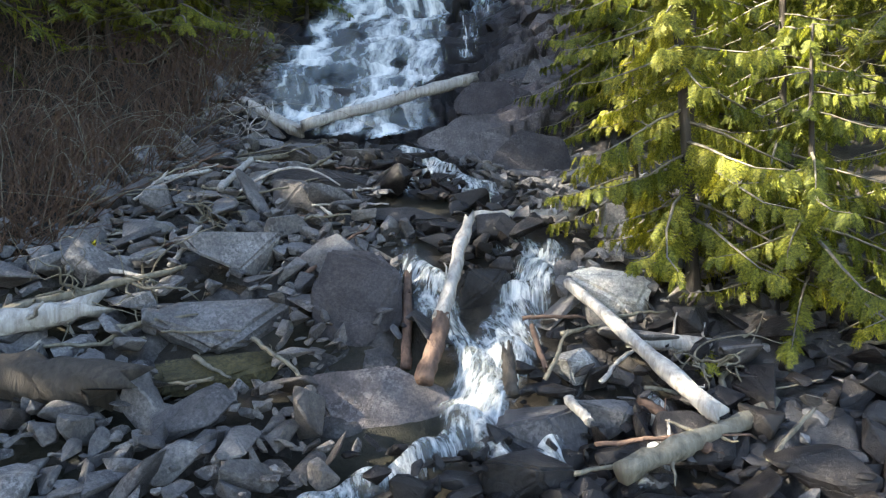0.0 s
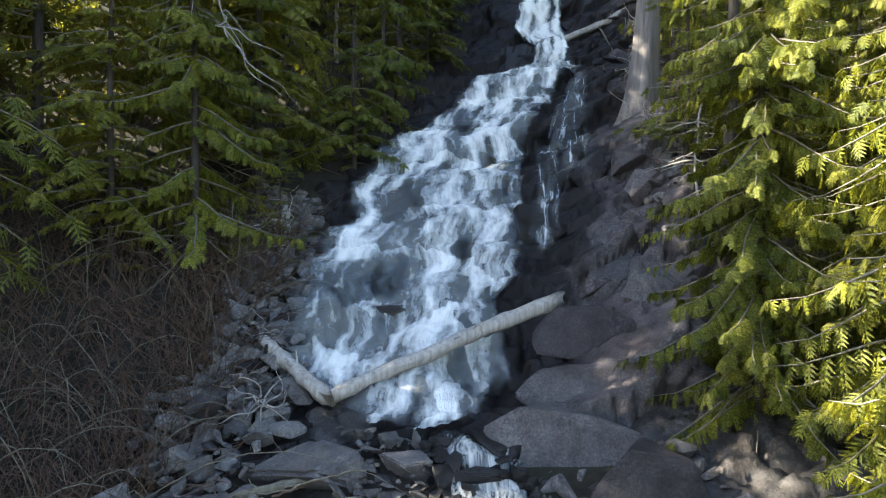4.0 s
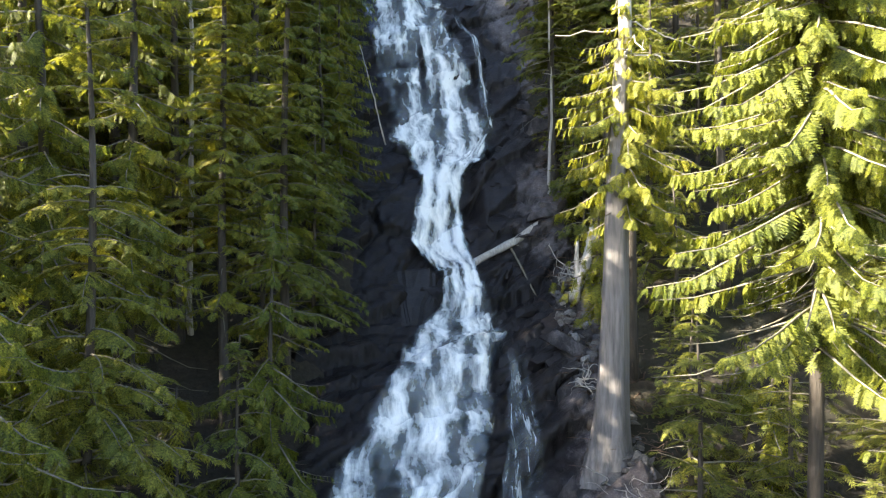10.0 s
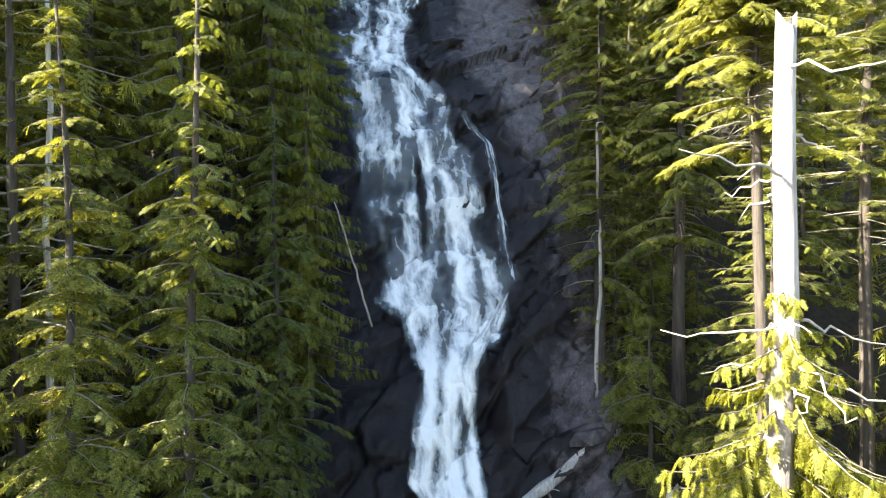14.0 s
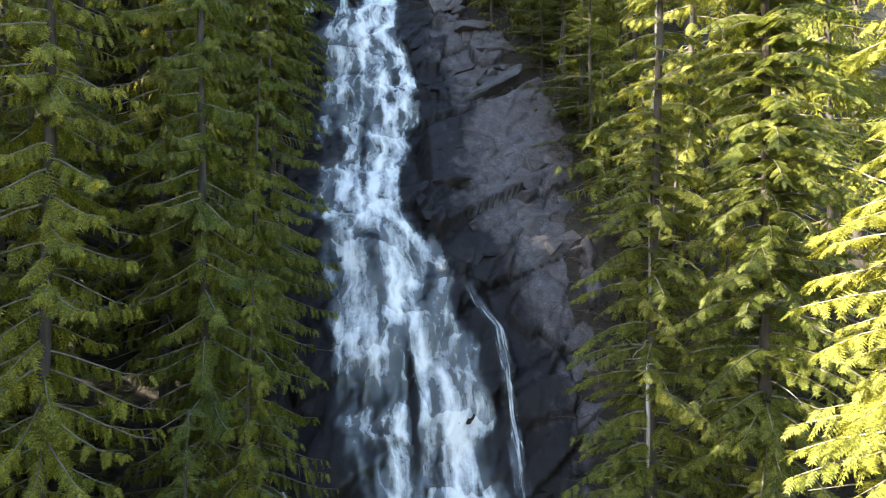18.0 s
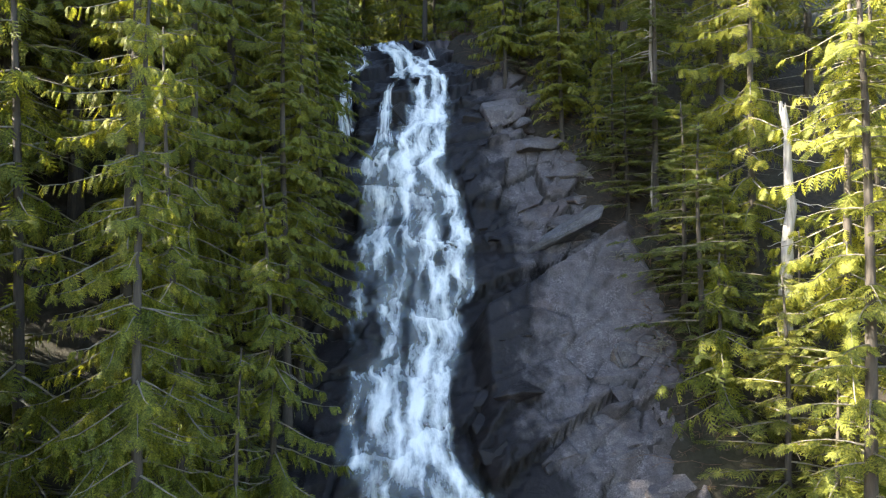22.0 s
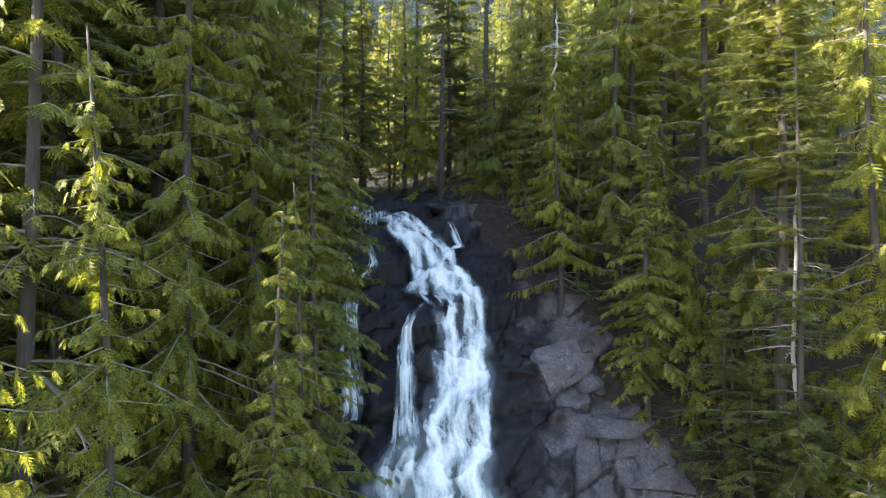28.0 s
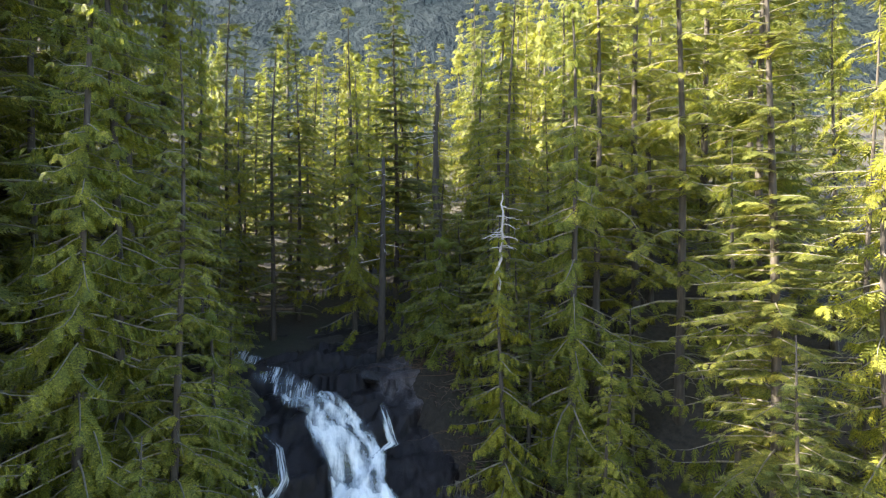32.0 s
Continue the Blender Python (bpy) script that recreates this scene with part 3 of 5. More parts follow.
side_stream("side_strand", 34.2, 36.0, ([34.2, 35.0, 36.0], [1.7, 2.6, 3.5]), ([34.2, 36.0], [0.22, 0.08]), "white water running along a ledge", 17, 0.9)

# the creek above the crest
cy2 = np.arange(56.3, 75, 0.25)
mid = np.interp(cy2, [56.3, 57, 58.2, 60, 66, 75], [-1.3, -1.9, -2.9, -4.4, -8.5, -12])
half = np.interp(cy2, [56.3, 57, 60, 75], [0.9, 0.9, 0.8, 1.2])
U, YY = np.meshgrid(np.linspace(-1, 1, 14), cy2)
A = mid[:, None] + half[:, None] * U
creek_mesh = mesh_of("creek", np.stack([A, YY, np.maximum(rock_surface(A, np.minimum(YY, 58))[2], ground_height(A, YY)) * 0 + profile(YY) + 0.10 + 0.03 * np.sin(YY * 6 + U * 4)], -1).reshape(-1, 3), grid_faces(*U.shape), WATER, smooth=True)
creek_mesh.attributes.new("foam", "FLOAT", "POINT").data.foreach_set("value", (0.4 * (1 - U ** 4)).ravel().astype(np.float32))
flow = creek_mesh.uv_layers.new(name="flow")
loops = np.zeros(len(creek_mesh.loops), np.int32)
creek_mesh.loops.foreach_get("vertex_index", loops)
flow.data.foreach_set("uv", np.stack([A, YY], -1).reshape(-1, 2)[loops].astype(np.float32).ravel())
tagged(new("creek", creek_mesh), "shallow rushing creek above the fall", "water", kind="structure")

# streams that run down between the boulders
def talus_stream(middle, half, label, seed):
    y = np.arange(middle[0][0], middle[0][-1], 0.05)
    m, h = np.interp(y, *middle), 1.5 * np.interp(y, *half)
    U, YY = np.meshgrid(np.linspace(-1, 1, 14), y)
    A = m[:, None] + 0.06 * np.sin(y * 5 + seed)[:, None] + h[:, None] * U
    step = 0.15 * facets(np.zeros(YY.shape) + seed, YY, 0.7, seed)[0]
    Zs = profile(YY) + 0.22 - 0.16 * U ** 2 + step + 0.05 * np.sin(A * 9 + YY * 7)
    me = mesh_of("stream", np.stack([A, YY, Zs], -1).reshape(-1, 3), grid_faces(*U.shape), STREAM, smooth=True)
    me.attributes.new("foam", "FLOAT", "POINT").data.foreach_set("value", (0.55 * (1 - U ** 4) * np.clip((y[-1] - YY) / 0.5, 0, 1) * np.clip((YY - y[0]) / 0.2, 0, 1)).ravel().astype(np.float32))
    fl = me.uv_layers.new(name="flow")
    lp = np.zeros(len(me.loops), np.int32)
    me.loops.foreach_get("vertex_index", lp)
    fl.data.foreach_set("uv", np.stack([1.7 * A + 0.25 * np.sin(YY * 3.3), YY * 2.6], -1).reshape(-1, 2)[lp].astype(np.float32).ravel())
    return tagged(new("stream", me), label, "water", kind="structure")


talus_stream(([10.4, 11.6, 12.6, 13.6, 14.4], [0.75, 0.55, -0.1, -0.6, -1.2]), ([10.4, 14.4], [0.28, 0.5]), "white water running between boulders", 1)
talus_stream(([11.2, 12.4, 13.4], [-0.9, -0.75, -0.6]), ([11.2, 13.4], [0.25, 0.3]), "white water running between boulders", 2)
talus_stream(([4.0, 5.4, 5.8, 6.25, 6.9, 7.6, 8.7, 9.3], [-2.2, -0.7, -0.15, 0.28, 0.48, 0.8, 1.3, 1.65]), ([4, 5.8, 6.2, 6.9, 7.6, 9.3], [0.3, 0.2, 0.18, 0.3, 0.28, 0.2]), "white cascade running down through the rocks", 3)
talus_stream(([6.8, 7.3, 7.8, 8.7, 9.2], [0.45, 0.3, 0.0, -0.3, -0.4]), ([6.8, 7.4, 9.2], [0.2, 0.2, 0.22]), "white cascade running down through the rocks", 4)
talus_stream(([8.3, 9.0, 9.6], [1.3, 1.2, 0.75]), ([8.3, 9.6], [0.2, 0.3]), "white cascade running down through the rocks", 5)
talus_stream(([5.2, 6.1, 6.9], [0.55, 0.5, 0.5]), ([5.2, 6.9], [0.1, 0.12]), "thin stream of white water", 6)
talus_stream(([5.2, 6.0, 6.7], [1.0, 1.05, 1.1]), ([5.2, 6.7], [0.12, 0.1]), "thin stream of white water", 7)
talus_stream(([5.5, 6.3, 7.0], [1.9, 2.1, 2.3]), ([5.5, 7.0], [0.12, 0.1]), "thin stream of white water", 8)
talus_stream(([5.6, 6.4, 7.0], [3.4, 3.5, 3.5]), ([5.6, 7.0], [0.22, 0.1]), "thin stream of white water", 9)


# the far mountainside
mx, my = np.meshgrid(np.linspace(-900, 900, 150), np.linspace(128, 900, 80))
rise = np.clip((my - 128) / 772, 0, 1)
mz = 50 + 430 * rise ** 0.9 + 40 * np.sin(mx * 0.006 + 1) * rise + 6 * wave(mx, my, 24) * np.clip(rise * 8, 0, 1) + np.random.default_rng(5).random(mx.shape) * 7 * np.clip(rise * 8, 0.1, 1)
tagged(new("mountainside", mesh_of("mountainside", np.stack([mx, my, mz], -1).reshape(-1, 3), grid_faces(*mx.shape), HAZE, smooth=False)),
       "distant wooded mountainside with blue-green haze in its colour", "mountain", kind="structure")

# the bed of broken rock under the talus
tx, ty = np.meshgrid(np.arange(-9.5, 5.6, 0.085), np.arange(2.2, 15.4, 0.085))
coarse, gap = facets(tx + 0.2 * ty, ty * 1.2 - 0.2 * tx, 0.62, 21)
fines, gap2 = facets(tx, ty * 1.2, 0.27, 22)
edge = np.minimum(np.minimum(tx + 9.5, 5.6 - tx), np.minimum(ty - 2.2, 15.4 - ty))
carved = np.minimum(np.abs(tx - np.interp(ty, [4.0, 5.2, 6.2, 6.9, 7.6, 8.6, 9.6, 14], [-1.4, -0.55, 0.25, 0.45, 0.6, 0.6, 0.3, -0.6])), 2)
tz = np.maximum(ground_height(tx, ty), profile(ty)) - 0.32 * np.exp(-(carved / 0.9) ** 2) + 0.24 * coarse + 0.12 * fines - 0.12 * np.exp(-(gap / 0.07) ** 2) - 0.05 * np.exp(-(gap2 / 0.05) ** 2) + 0.02 + 0.2 * np.clip(tx - 2, 0, 1) - 0.6 * np.clip(0.6 - edge, 0, 1) - 0.8 * np.clip((-5.6 - tx + 0.3 * np.sin(ty * 2.1)) / 0.6, 0, 1) * np.clip(ty - 8.2, 0, 1)
tagged(new("talus_bed", mesh_of("talus_bed", np.stack([tx, ty, tz], -1).reshape(-1, 3), grid_faces(*tx.shape), GAP_SHADE_BED)), "broken rock filling the talus slope, coloured dark like the shaded gaps", "talus", kind="structure")

# ---- trees ----
def spray_shape(pairs, breadth):
    """A flat feathery frond along x: pointed leaves in pairs that shorten towards the tip."""
    v, f = [], []

    def leaf(o, d, length, half):
        n, k = np.array([-d[1], d[0]]), len(v)
        for q in (o + d * length * 0.15 + n * half, o + d * length, o + d * length * 0.15 - n * half):
            v.append((q[0], q[1], -0.40 * q[1] ** 2 - 0.16 * q[0] ** 2))
        f.append((k, k + 1, k + 2))

    for i in range(pairs):
        t = 0.05 + 0.86 * i / pairs
        length = breadth * (1 - 0.65 * t) * (1.12 if i % 2 else 0.9) + 0.05
        for s in (1, -1):
            a = radians(50 - 14 * t + 5 * s) * s
            leaf(np.array([t, 0.0]), np.array([math.cos(a), math.sin(a)]), length, 0.056)
    leaf(np.array([0.0, 0.0]), np.array([1.0, 0.0]), 1.1, 0.05)
    return np.array(v), np.array(f)


SPRAYS = {2: spray_shape(4, 0.50), 3: spray_shape(5, 0.44), 4: spray_shape(6, 0.40), 5: spray_shape(7, 0.36)}


def conifer(seed, height, radius, style, pairs=3, bare=0.12, density=10.5, spacing=0.105, size=0.40, trunk_radius=None, lean=(0, 0), dead_top=0.0):
    """Meshes of trunk, limbs and crown of a conifer whose foot is the origin."""
    rng = np.random.default_rng(seed)
    r0 = trunk_radius or 0.006 * height + 0.025
    zs = np.linspace(-0.6, height, 14)
    s = np.clip(zs / height, 0, 1)
    wob = 0.012 * height
    line = np.stack([lean[0] * s + wob * np.sin(s * 5 + seed) * s, lean[1] * s + wob * np.cos(s * 4 + seed * 2) * s, zs], 1)
    trunk = [tube(line, r0 * (1 - s) ** 0.85 * (1 + 0.7 * np.exp(-s * 30)) + 0.012, 7)]
    n = int(height * density)
    where = np.sort(rng.random(n)) * (1 - bare) + bare
    limbs, leaf_at, leaf_dir, leaf_up, leaf_size = [], [], [], [], []
    for i, f in enumerate(where):
        az = i * 2.39996 + rng.normal(0, 0.5)
        shape = (1 - f) ** (0.45 if density > 15 else 0.75 if style != "fir" else 0.6)
        if style == "hemlock":
            shape = min(shape, 0.35 + f * 3)
        L = max(0.22, radius * shape * rng.uniform(0.62, 1.15))
        naked = f > 1 - dead_top or (f < bare + 0.10 and rng.random() < 0.7) or rng.random() < 0.04
        if naked:
            L *= rng.uniform(0.4, 0.9)
        out = np.array([math.cos(az), math.sin(az), 0])
        side = np.array([-out[1], out[0], 0])
        k = 5
        q = np.linspace(0, 1, k)
        if style == "cedar":
            drop = -0.25 * q - 0.62 * q ** 2 + 0.48 * q ** 3.2
        elif style == "hemlock":
            drop = 0.12 * q - 0.42 * q ** 2
        else:
            drop = 0.02 * q - 0.16 * q ** 2 + 0.05 * q ** 3
        drop = drop * rng.uniform(0.6, 1.3) + (0.25 * (f ** 3)) * q
        bend = rng.normal(0, 0.12)
        base = np.array([np.interp(f, s, line[:, 0]), np.interp(f, s, line[:, 1]), f * height])
        pts = base + L * (q[:, None] * out + (bend * q ** 2)[:, None] * side) + np.stack([0 * q, 0 * q, L * drop], 1)
        limbs.append(tube(pts, (0.008 + 0.011 * L) * (1 - 0.85 * q), 3, False))
        if naked:
            continue
        m = max(3, int(L / spacing))
        t = np.clip(np.linspace(0.10, 1.0, m) + rng.normal(0, 0.02, m), 0.05, 1.0)
        t, w = np.concatenate([t, t, [1.0]]), np.concatenate([np.ones(m), -np.ones(m), [0.0]])
        c = np.stack([np.interp(t, q, pts[:, a]) for a in range(3)], 1)
        tan = np.diff(pts, axis=0)
        tan = (tan / np.linalg.norm(tan, axis=1)[:, None])[np.minimum((t * (k - 1)).astype(int), k - 2)]
        turn = w * np.radians(rng.uniform(35, 75, len(t)))
        d = np.cos(turn)[:, None] * tan + np.sin(turn)[:, None] * side
        d[:, 2] -= rng.uniform(*{"cedar": (0.7, 1.9), "hemlock": (0.1, 0.6), "fir": (-0.1, 0.3)}[style], len(t))
        up = rng.normal(0, 0.35, (len(t), 3)) + (np.array([0, 0, 0.5]) + 0.6 * out if style == "cedar" else np.array([0, 0, 1.0]))
        leaf_at.append(c)
        leaf_dir.append(d / np.linalg.norm(d, axis=1)[:, None])
        leaf_up.append(up)
        leaf_size.append(size * rng.uniform(0.6, 1.25, len(t)) * (1.12 - 0.55 * t) * (0.55 + 0.45 * min(1, L / radius * 1.4)))
    at, x, up, sz = (np.concatenate(a) for a in (leaf_at, leaf_dir, leaf_up, leaf_size))
    y = np.cross(up, x)
    y /= np.linalg.norm(y, axis=1)[:, None] + 1e-9
    z = np.cross(x, y)
    sv, sf = SPRAYS[pairs]
    verts = at[:, None] + sz[:, None, None] * (sv[None, :, 0:1] * x[:, None] + sv[None, :, 1:2] * y[:, None] + sv[None, :, 2:3] * z[:, None])
    faces = (sf[None] + (np.arange(len(at)) * len(sv))[:, None, None]).reshape(-1, 3)
    leaf = {"cedar": CEDAR, "hemlock": HEMLOCK, "fir": FIR}[style]
    return (solid("trunk", trunk, BARK), mesh_of("limbs", *join(limbs), TWIG), mesh_of("crown", verts.reshape(-1, 3), faces, leaf))


def tree(meshes, x, y, label, name="conifer", scale=1.0, turn=0.0, sink=0.15, z=None, group="trees beside the fall"):
    base = float(ground_height(x, y)) - sink if z is None else z
    ob = thing(name, (x, y, base), label, "tree", group, turn=turn)
    ob.scale = (scale,) * 3
    for n, me in zip(("trunk", "branchwork", "crown"), meshes):
        p = part(n, me, ob)
        if n != "trunk":
            p["kind"] = "stuff"
    return ob


def tall(x, y, top):
    return top - float(ground_height(x, y)) + 0.15


CEDAR_LABEL = "western cedar with drooping yellow-green sprays on the slope"
HEMLOCK_LABEL = "dark green hemlock with drooping tips beside the fall"
FIR_LABEL = "tall fir with flat layered branches on the slope"
# x, y, height of the top, radius, style, seed, bare part, pairs, lean, label
HEROES = [
    (3.1, 8.0, 6.5, 2.0, "cedar", 1, 0.0, 5, (-0.9, -0.5), "young cedar with bright yellow-green sprays above the boulders"),
    (4.6, 9.0, 6.0, 2.4, "cedar", 2, 0.0, 5, (0, 0), CEDAR_LABEL),
    (6.3, 9.0, 9.5, 2.2, "hemlock", 3, 0.2, 4, (0, 0), HEMLOCK_LABEL),
    (3.7, 14.6, 13.9, 2.1, "cedar", 4, 0.0, 5, (0, 0), "dense cedar lit yellow-green from crown to foot"),
    (5.7, 14.2, 15.0, 2.1, "cedar", 5, 0.0, 4, (0, 0), "dense cedar with hanging olive sprays"),
    (4.2, 17.8, 23.0, 3.1, "cedar", 6, 0.40, 5, (0.1, 0), "slender cedar with a pale trunk and sunlit foliage"),
    (4.9, 25.4, 29.5, 2.4, "hemlock", 8, 0.57, 4, (0, 0), "tall hemlock with drooping sunlit boughs and bare lower branches"),
    (9.2, 28.0, 33.0, 2.2, "fir", 9, 0.35, 3, (0, 0), FIR_LABEL),
    (5.4, 33.2, 36.0, 2.2, "hemlock", 10, 0.15, 4, (0, 0), HEMLOCK_LABEL),
    (7.2, 32.2, 38.0, 2.3, "hemlock", 11, 0.2, 4, (0, 0), "sunlit hemlock with a pale bare trunk"),
    (7.9, 46.0, 44.5, 1.6, "fir", 12, 0.15, 3, (0, 0), "thin fir with a whitened dead stem"),
    (8.3, 47.4, 54.5, 2.6, "fir", 13, 0.2, 4, (0.4, 0.6), FIR_LABEL),
    (4.0, 51.8, 46.8, 1.9, "cedar", 14, 0.1, 4, (-0.2, 0), "cedar with a bleached dead leader"),
    (5.6, 49.0, 44.0, 1.8, "hemlock", 15, 0.02, 4, (0, 0), HEMLOCK_LABEL),
    (-4.0, 25.8, 24.5, 1.9, "hemlock", 16, 0.1, 4, (0.1, -0.4), "hemlock with a slender grey trunk"),
    (-5.3, 25.0, 23.5, 1.8, "hemlock", 17, 0.2, 4, (-0.2, 0), "hemlock with a slender grey trunk"),
    (-7.2, 24.2, 26.0, 2.2, "cedar", 18, 0.1, 4, (0, 0), CEDAR_LABEL),
    (-6.9, 17.2, 13.8, 2.7, "cedar", 19, 0.05, 5, (0, 0), "old cedar with bare hanging branches"),
    (-3.6, 34.4, 35.4, 2.2, "cedar", 20, 0.1, 4, (0.1, 0), "pointed cedar with a sunlit top"),
    (-3.1, 42.1, 40.4, 1.7, "hemlock", 21, 0.1, 4, (0, 0), "young hemlock with a thin grey trunk"),
    (-4.4, 47.4, 52.5, 2.7, "cedar", 22, 0.15, 4, (0, 0), CEDAR_LABEL),
    (-3.2, 48.5, 50.0, 2.3, "hemlock", 23, 0.1, 4, (0, 0), HEMLOCK_LABEL),
    (-4.9, 40.2, 42.5, 2.3, "cedar", 24, 0.1, 4, (0, 0), CEDAR_LABEL),
    (-4.1, 37.2, 35.0, 2.3, "cedar", 25, 0.1, 4, (0, 0), CEDAR_LABEL),
    (-3.2, 31.5, 22.5, 1.8, "hemlock", 26, 0.05, 4, (0, 0), HEMLOCK_LABEL),
    (-4.6, 22.0, 11.6, 1.9, "hemlock", 27, 0.05, 4, (0, 0), HEMLOCK_LABEL),
    (-8.6, 17.0, 13.5, 2.6, "hemlock", 29, 0.02, 4, (0, 0), HEMLOCK_LABEL),
    (-6.6, 20.0, 18.5, 2.5, "hemlock", 30, 0.02, 4, (0, 0), HEMLOCK_LABEL),
    (-2.6, 64.5, 55.0, 3.0, "hemlock", 31, 0.05, 4, (0, 0), HEMLOCK_LABEL),
    (1.6, 63.2, 57.0, 3.0, "fir", 32, 0.1, 4, (0, 0), FIR_LABEL),
    (-6.5, 62.4, 56.5, 3.1, "hemlock", 33, 0.05, 4, (0, 0), HEMLOCK_LABEL),
    (5.6, 60.8, 55.5, 2.8, "cedar", 34, 0.08, 4, (0, 0), CEDAR_LABEL),
    (9.6, 61.5, 57.5, 3.0, "hemlock", 35, 0.08, 4, (0, 0), HEMLOCK_LABEL),
    (-3.0, 43.4, 41.0, 2.2, "cedar", 36, 0.05, 4, (0, 0), CEDAR_LABEL),
    (-2.8, 38.6, 33.0, 2.3, "cedar", 37, 0.05, 4, (0, 0), CEDAR_LABEL),
    (-2.9, 46.2, 43.0, 2.0, "hemlock", 38, 0.05, 4, (0, 0), HEMLOCK_LABEL),
    (-2.7, 35.9, 29.5, 2.1, "cedar", 39, 0.05, 4, (0, 0), CEDAR_LABEL),
    (-2.6, 33.6, 24.5, 1.9, "cedar", 40, 0.05, 4, (0, 0), CEDAR_LABEL),
    (-4.2, 24.2, 14.5, 2.2, "cedar", 41, 0.03, 4, (0, 0), CEDAR_LABEL),
    (-3.4, 28.4, 17.0, 2.0, "hemlock", 42, 0.03, 4, (0, 0), HEMLOCK_LABEL),
    (-3.1, 51.0, 45.5, 2.2, "cedar", 43, 0.03, 4, (0, 0), CEDAR_LABEL),
    (-4.9, 50.2, 56.0, 2.8, "cedar", 44, 0.05, 4, (0, 0), CEDAR_LABEL),
    (-5.7, 53.4, 58.0, 2.8, "hemlock", 45, 0.08, 4, (0, 0), HEMLOCK_LABEL),
    (-5.0, 44.4, 50.5, 2.7, "cedar", 46, 0.05, 4, (0, 0), CEDAR_LABEL),
    (-6.0, 57.4, 61.0, 2.9, "cedar", 47, 0.05, 4, (0, 0), CEDAR_LABEL),
    (-5.1, 37.6, 42.0, 2.6, "cedar", 48, 0.05, 4, (0, 0), CEDAR_LABEL),
    (-5.4, 31.2, 36.0, 2.6, "cedar", 49, 0.05, 4, (0, 0), CEDAR_LABEL),
    (-8.2, 22.3, 24.0, 2.7, "cedar", 50, 0.05, 4, (0, 0), CEDAR_LABEL),
    (4.2, 7.5, 2.2, 2.1, "cedar", 51, 0.0, 5, (-0.2, -0.3), "low cedar boughs hanging over the driftwood"),
    (5.7, 7.2, 3.2, 2.2, "cedar", 52, 0.0, 5, (0, -0.2), CEDAR_LABEL),
    (2.9, 9.6, 2.6, 1.7, "cedar", 53, 0.0, 5, (-0.3, -0.2), "low cedar boughs hanging over the driftwood"),
    # added at the back of the left woods to shade the trees opposite
    (-7.2, 31.8, 38.5, 2.8, "hemlock", 54, 0.05, 4, (0, 0), HEMLOCK_LABEL),
    (-7.7, 18.8, 18.5, 2.9, "cedar", 57, 0.05, 4, (0, 0), "old cedar with drooping olive sprays beside the fall"),
    # five tall trees added as sun blockers behind the left woods
    (-8.4, 46.6, 60.0, 3.4, "hemlock", 58, 0.1, 2, (0, 0), HEMLOCK_LABEL),
    (-10.8, 46.9, 63.0, 3.4, "hemlock", 59, 0.1, 2, (0, 0), HEMLOCK_LABEL),
    (-10.6, 43.2, 60.0, 3.4, "hemlock", 60, 0.1, 2, (0, 0), HEMLOCK_LABEL),
    (-9.2, 61.0, 66.0, 3.4, "hemlock", 61, 0.1, 2, (0, 0), HEMLOCK_LABEL),
    (-11.5, 64.6, 69.0, 3.4, "fir", 62, 0.1, 2, (0, 0), FIR_LABEL),
    (-0.4, 67.2, 57.5, 3.1, "hemlock", 63, 0.02, 2, (0, 0), HEMLOCK_LABEL),
    (-3.6, 69.8, 59.0, 3.2, "hemlock", 64, 0.02, 2, (0, 0), HEMLOCK_LABEL),
    (-5.9, 66.0, 58.0, 3.0, "fir", 65, 0.02, 2, (0, 0), FIR_LABEL),
    # four more added there to block the sun
    (-9.6, 44.9, 59.0, 3.2, "hemlock", 55, 0.1, 2, (0, 0), HEMLOCK_LABEL),
    (-9.2, 48.2, 61.0, 3.2, "fir", 56, 0.1, 2, (0, 0), FIR_LABEL),
    (-9.8, 32.4, 43.0, 3.2, "hemlock", 67, 0.1, 2, (0, 0), HEMLOCK_LABEL),
    (-10.9, 30.6, 43.0, 3.2, "fir", 69, 0.1, 2, (0, 0), FIR_LABEL),
    (5.0, 22.6, 12.6, 1.3, "hemlock", 28, 0.02, 4, (0, 0), "small dark hemlock growing beside the snag"),
]
for x, y, top, radius, style, seed, bare, pairs, lean, label in HEROES:
    near = {"density": 13.0, "spacing": 0.085, "size": 0.33} if x > 1 and y < 20 else {"density": 6.0, "spacing": 0.2, "size": 0.6} if pairs == 2 else {}
    if "dense" in label:
        near = {"density": 30.0, "spacing": 0.085, "size": 0.35}
    if "sunlit" in label and x > 0:
        near = {"density": 17.0, "spacing": 0.075, "size": 0.38}
    tree(conifer(seed, tall(x, y, top), radius, style, pairs, bare, lean=lean, **near, dead_top=0.06 if "dead" in label else 0), x, y, label, style if style != "cedar" else "cedar_tree")

# the woods on both sides, out of a few grown shapes
GROWN = [("hemlock", conifer(101, 17, 3.3, "hemlock", 3, 0.02, 6.2, 0.21, 0.56)), ("cedar_tree", conifer(102, 16, 3.0, "cedar", 3, 0.02, 6.2, 0.21, 0.56)),
         ("fir", conifer(103, 19, 3.0, "fir", 3, 0.04, 6.2, 0.21, 0.56)), ("hemlock", conifer(104, 14, 3.1, "hemlock", 3, 0.02, 6.2, 0.21, 0.56)),
         ("cedar_tree", conifer(105, 12, 2.8, "cedar", 3, 0.02, 6.2, 0.21, 0.56)), ("fir", conifer(106, 16, 2.9, "fir", 3, 0.08, 6.2, 0.21, 0.56))]
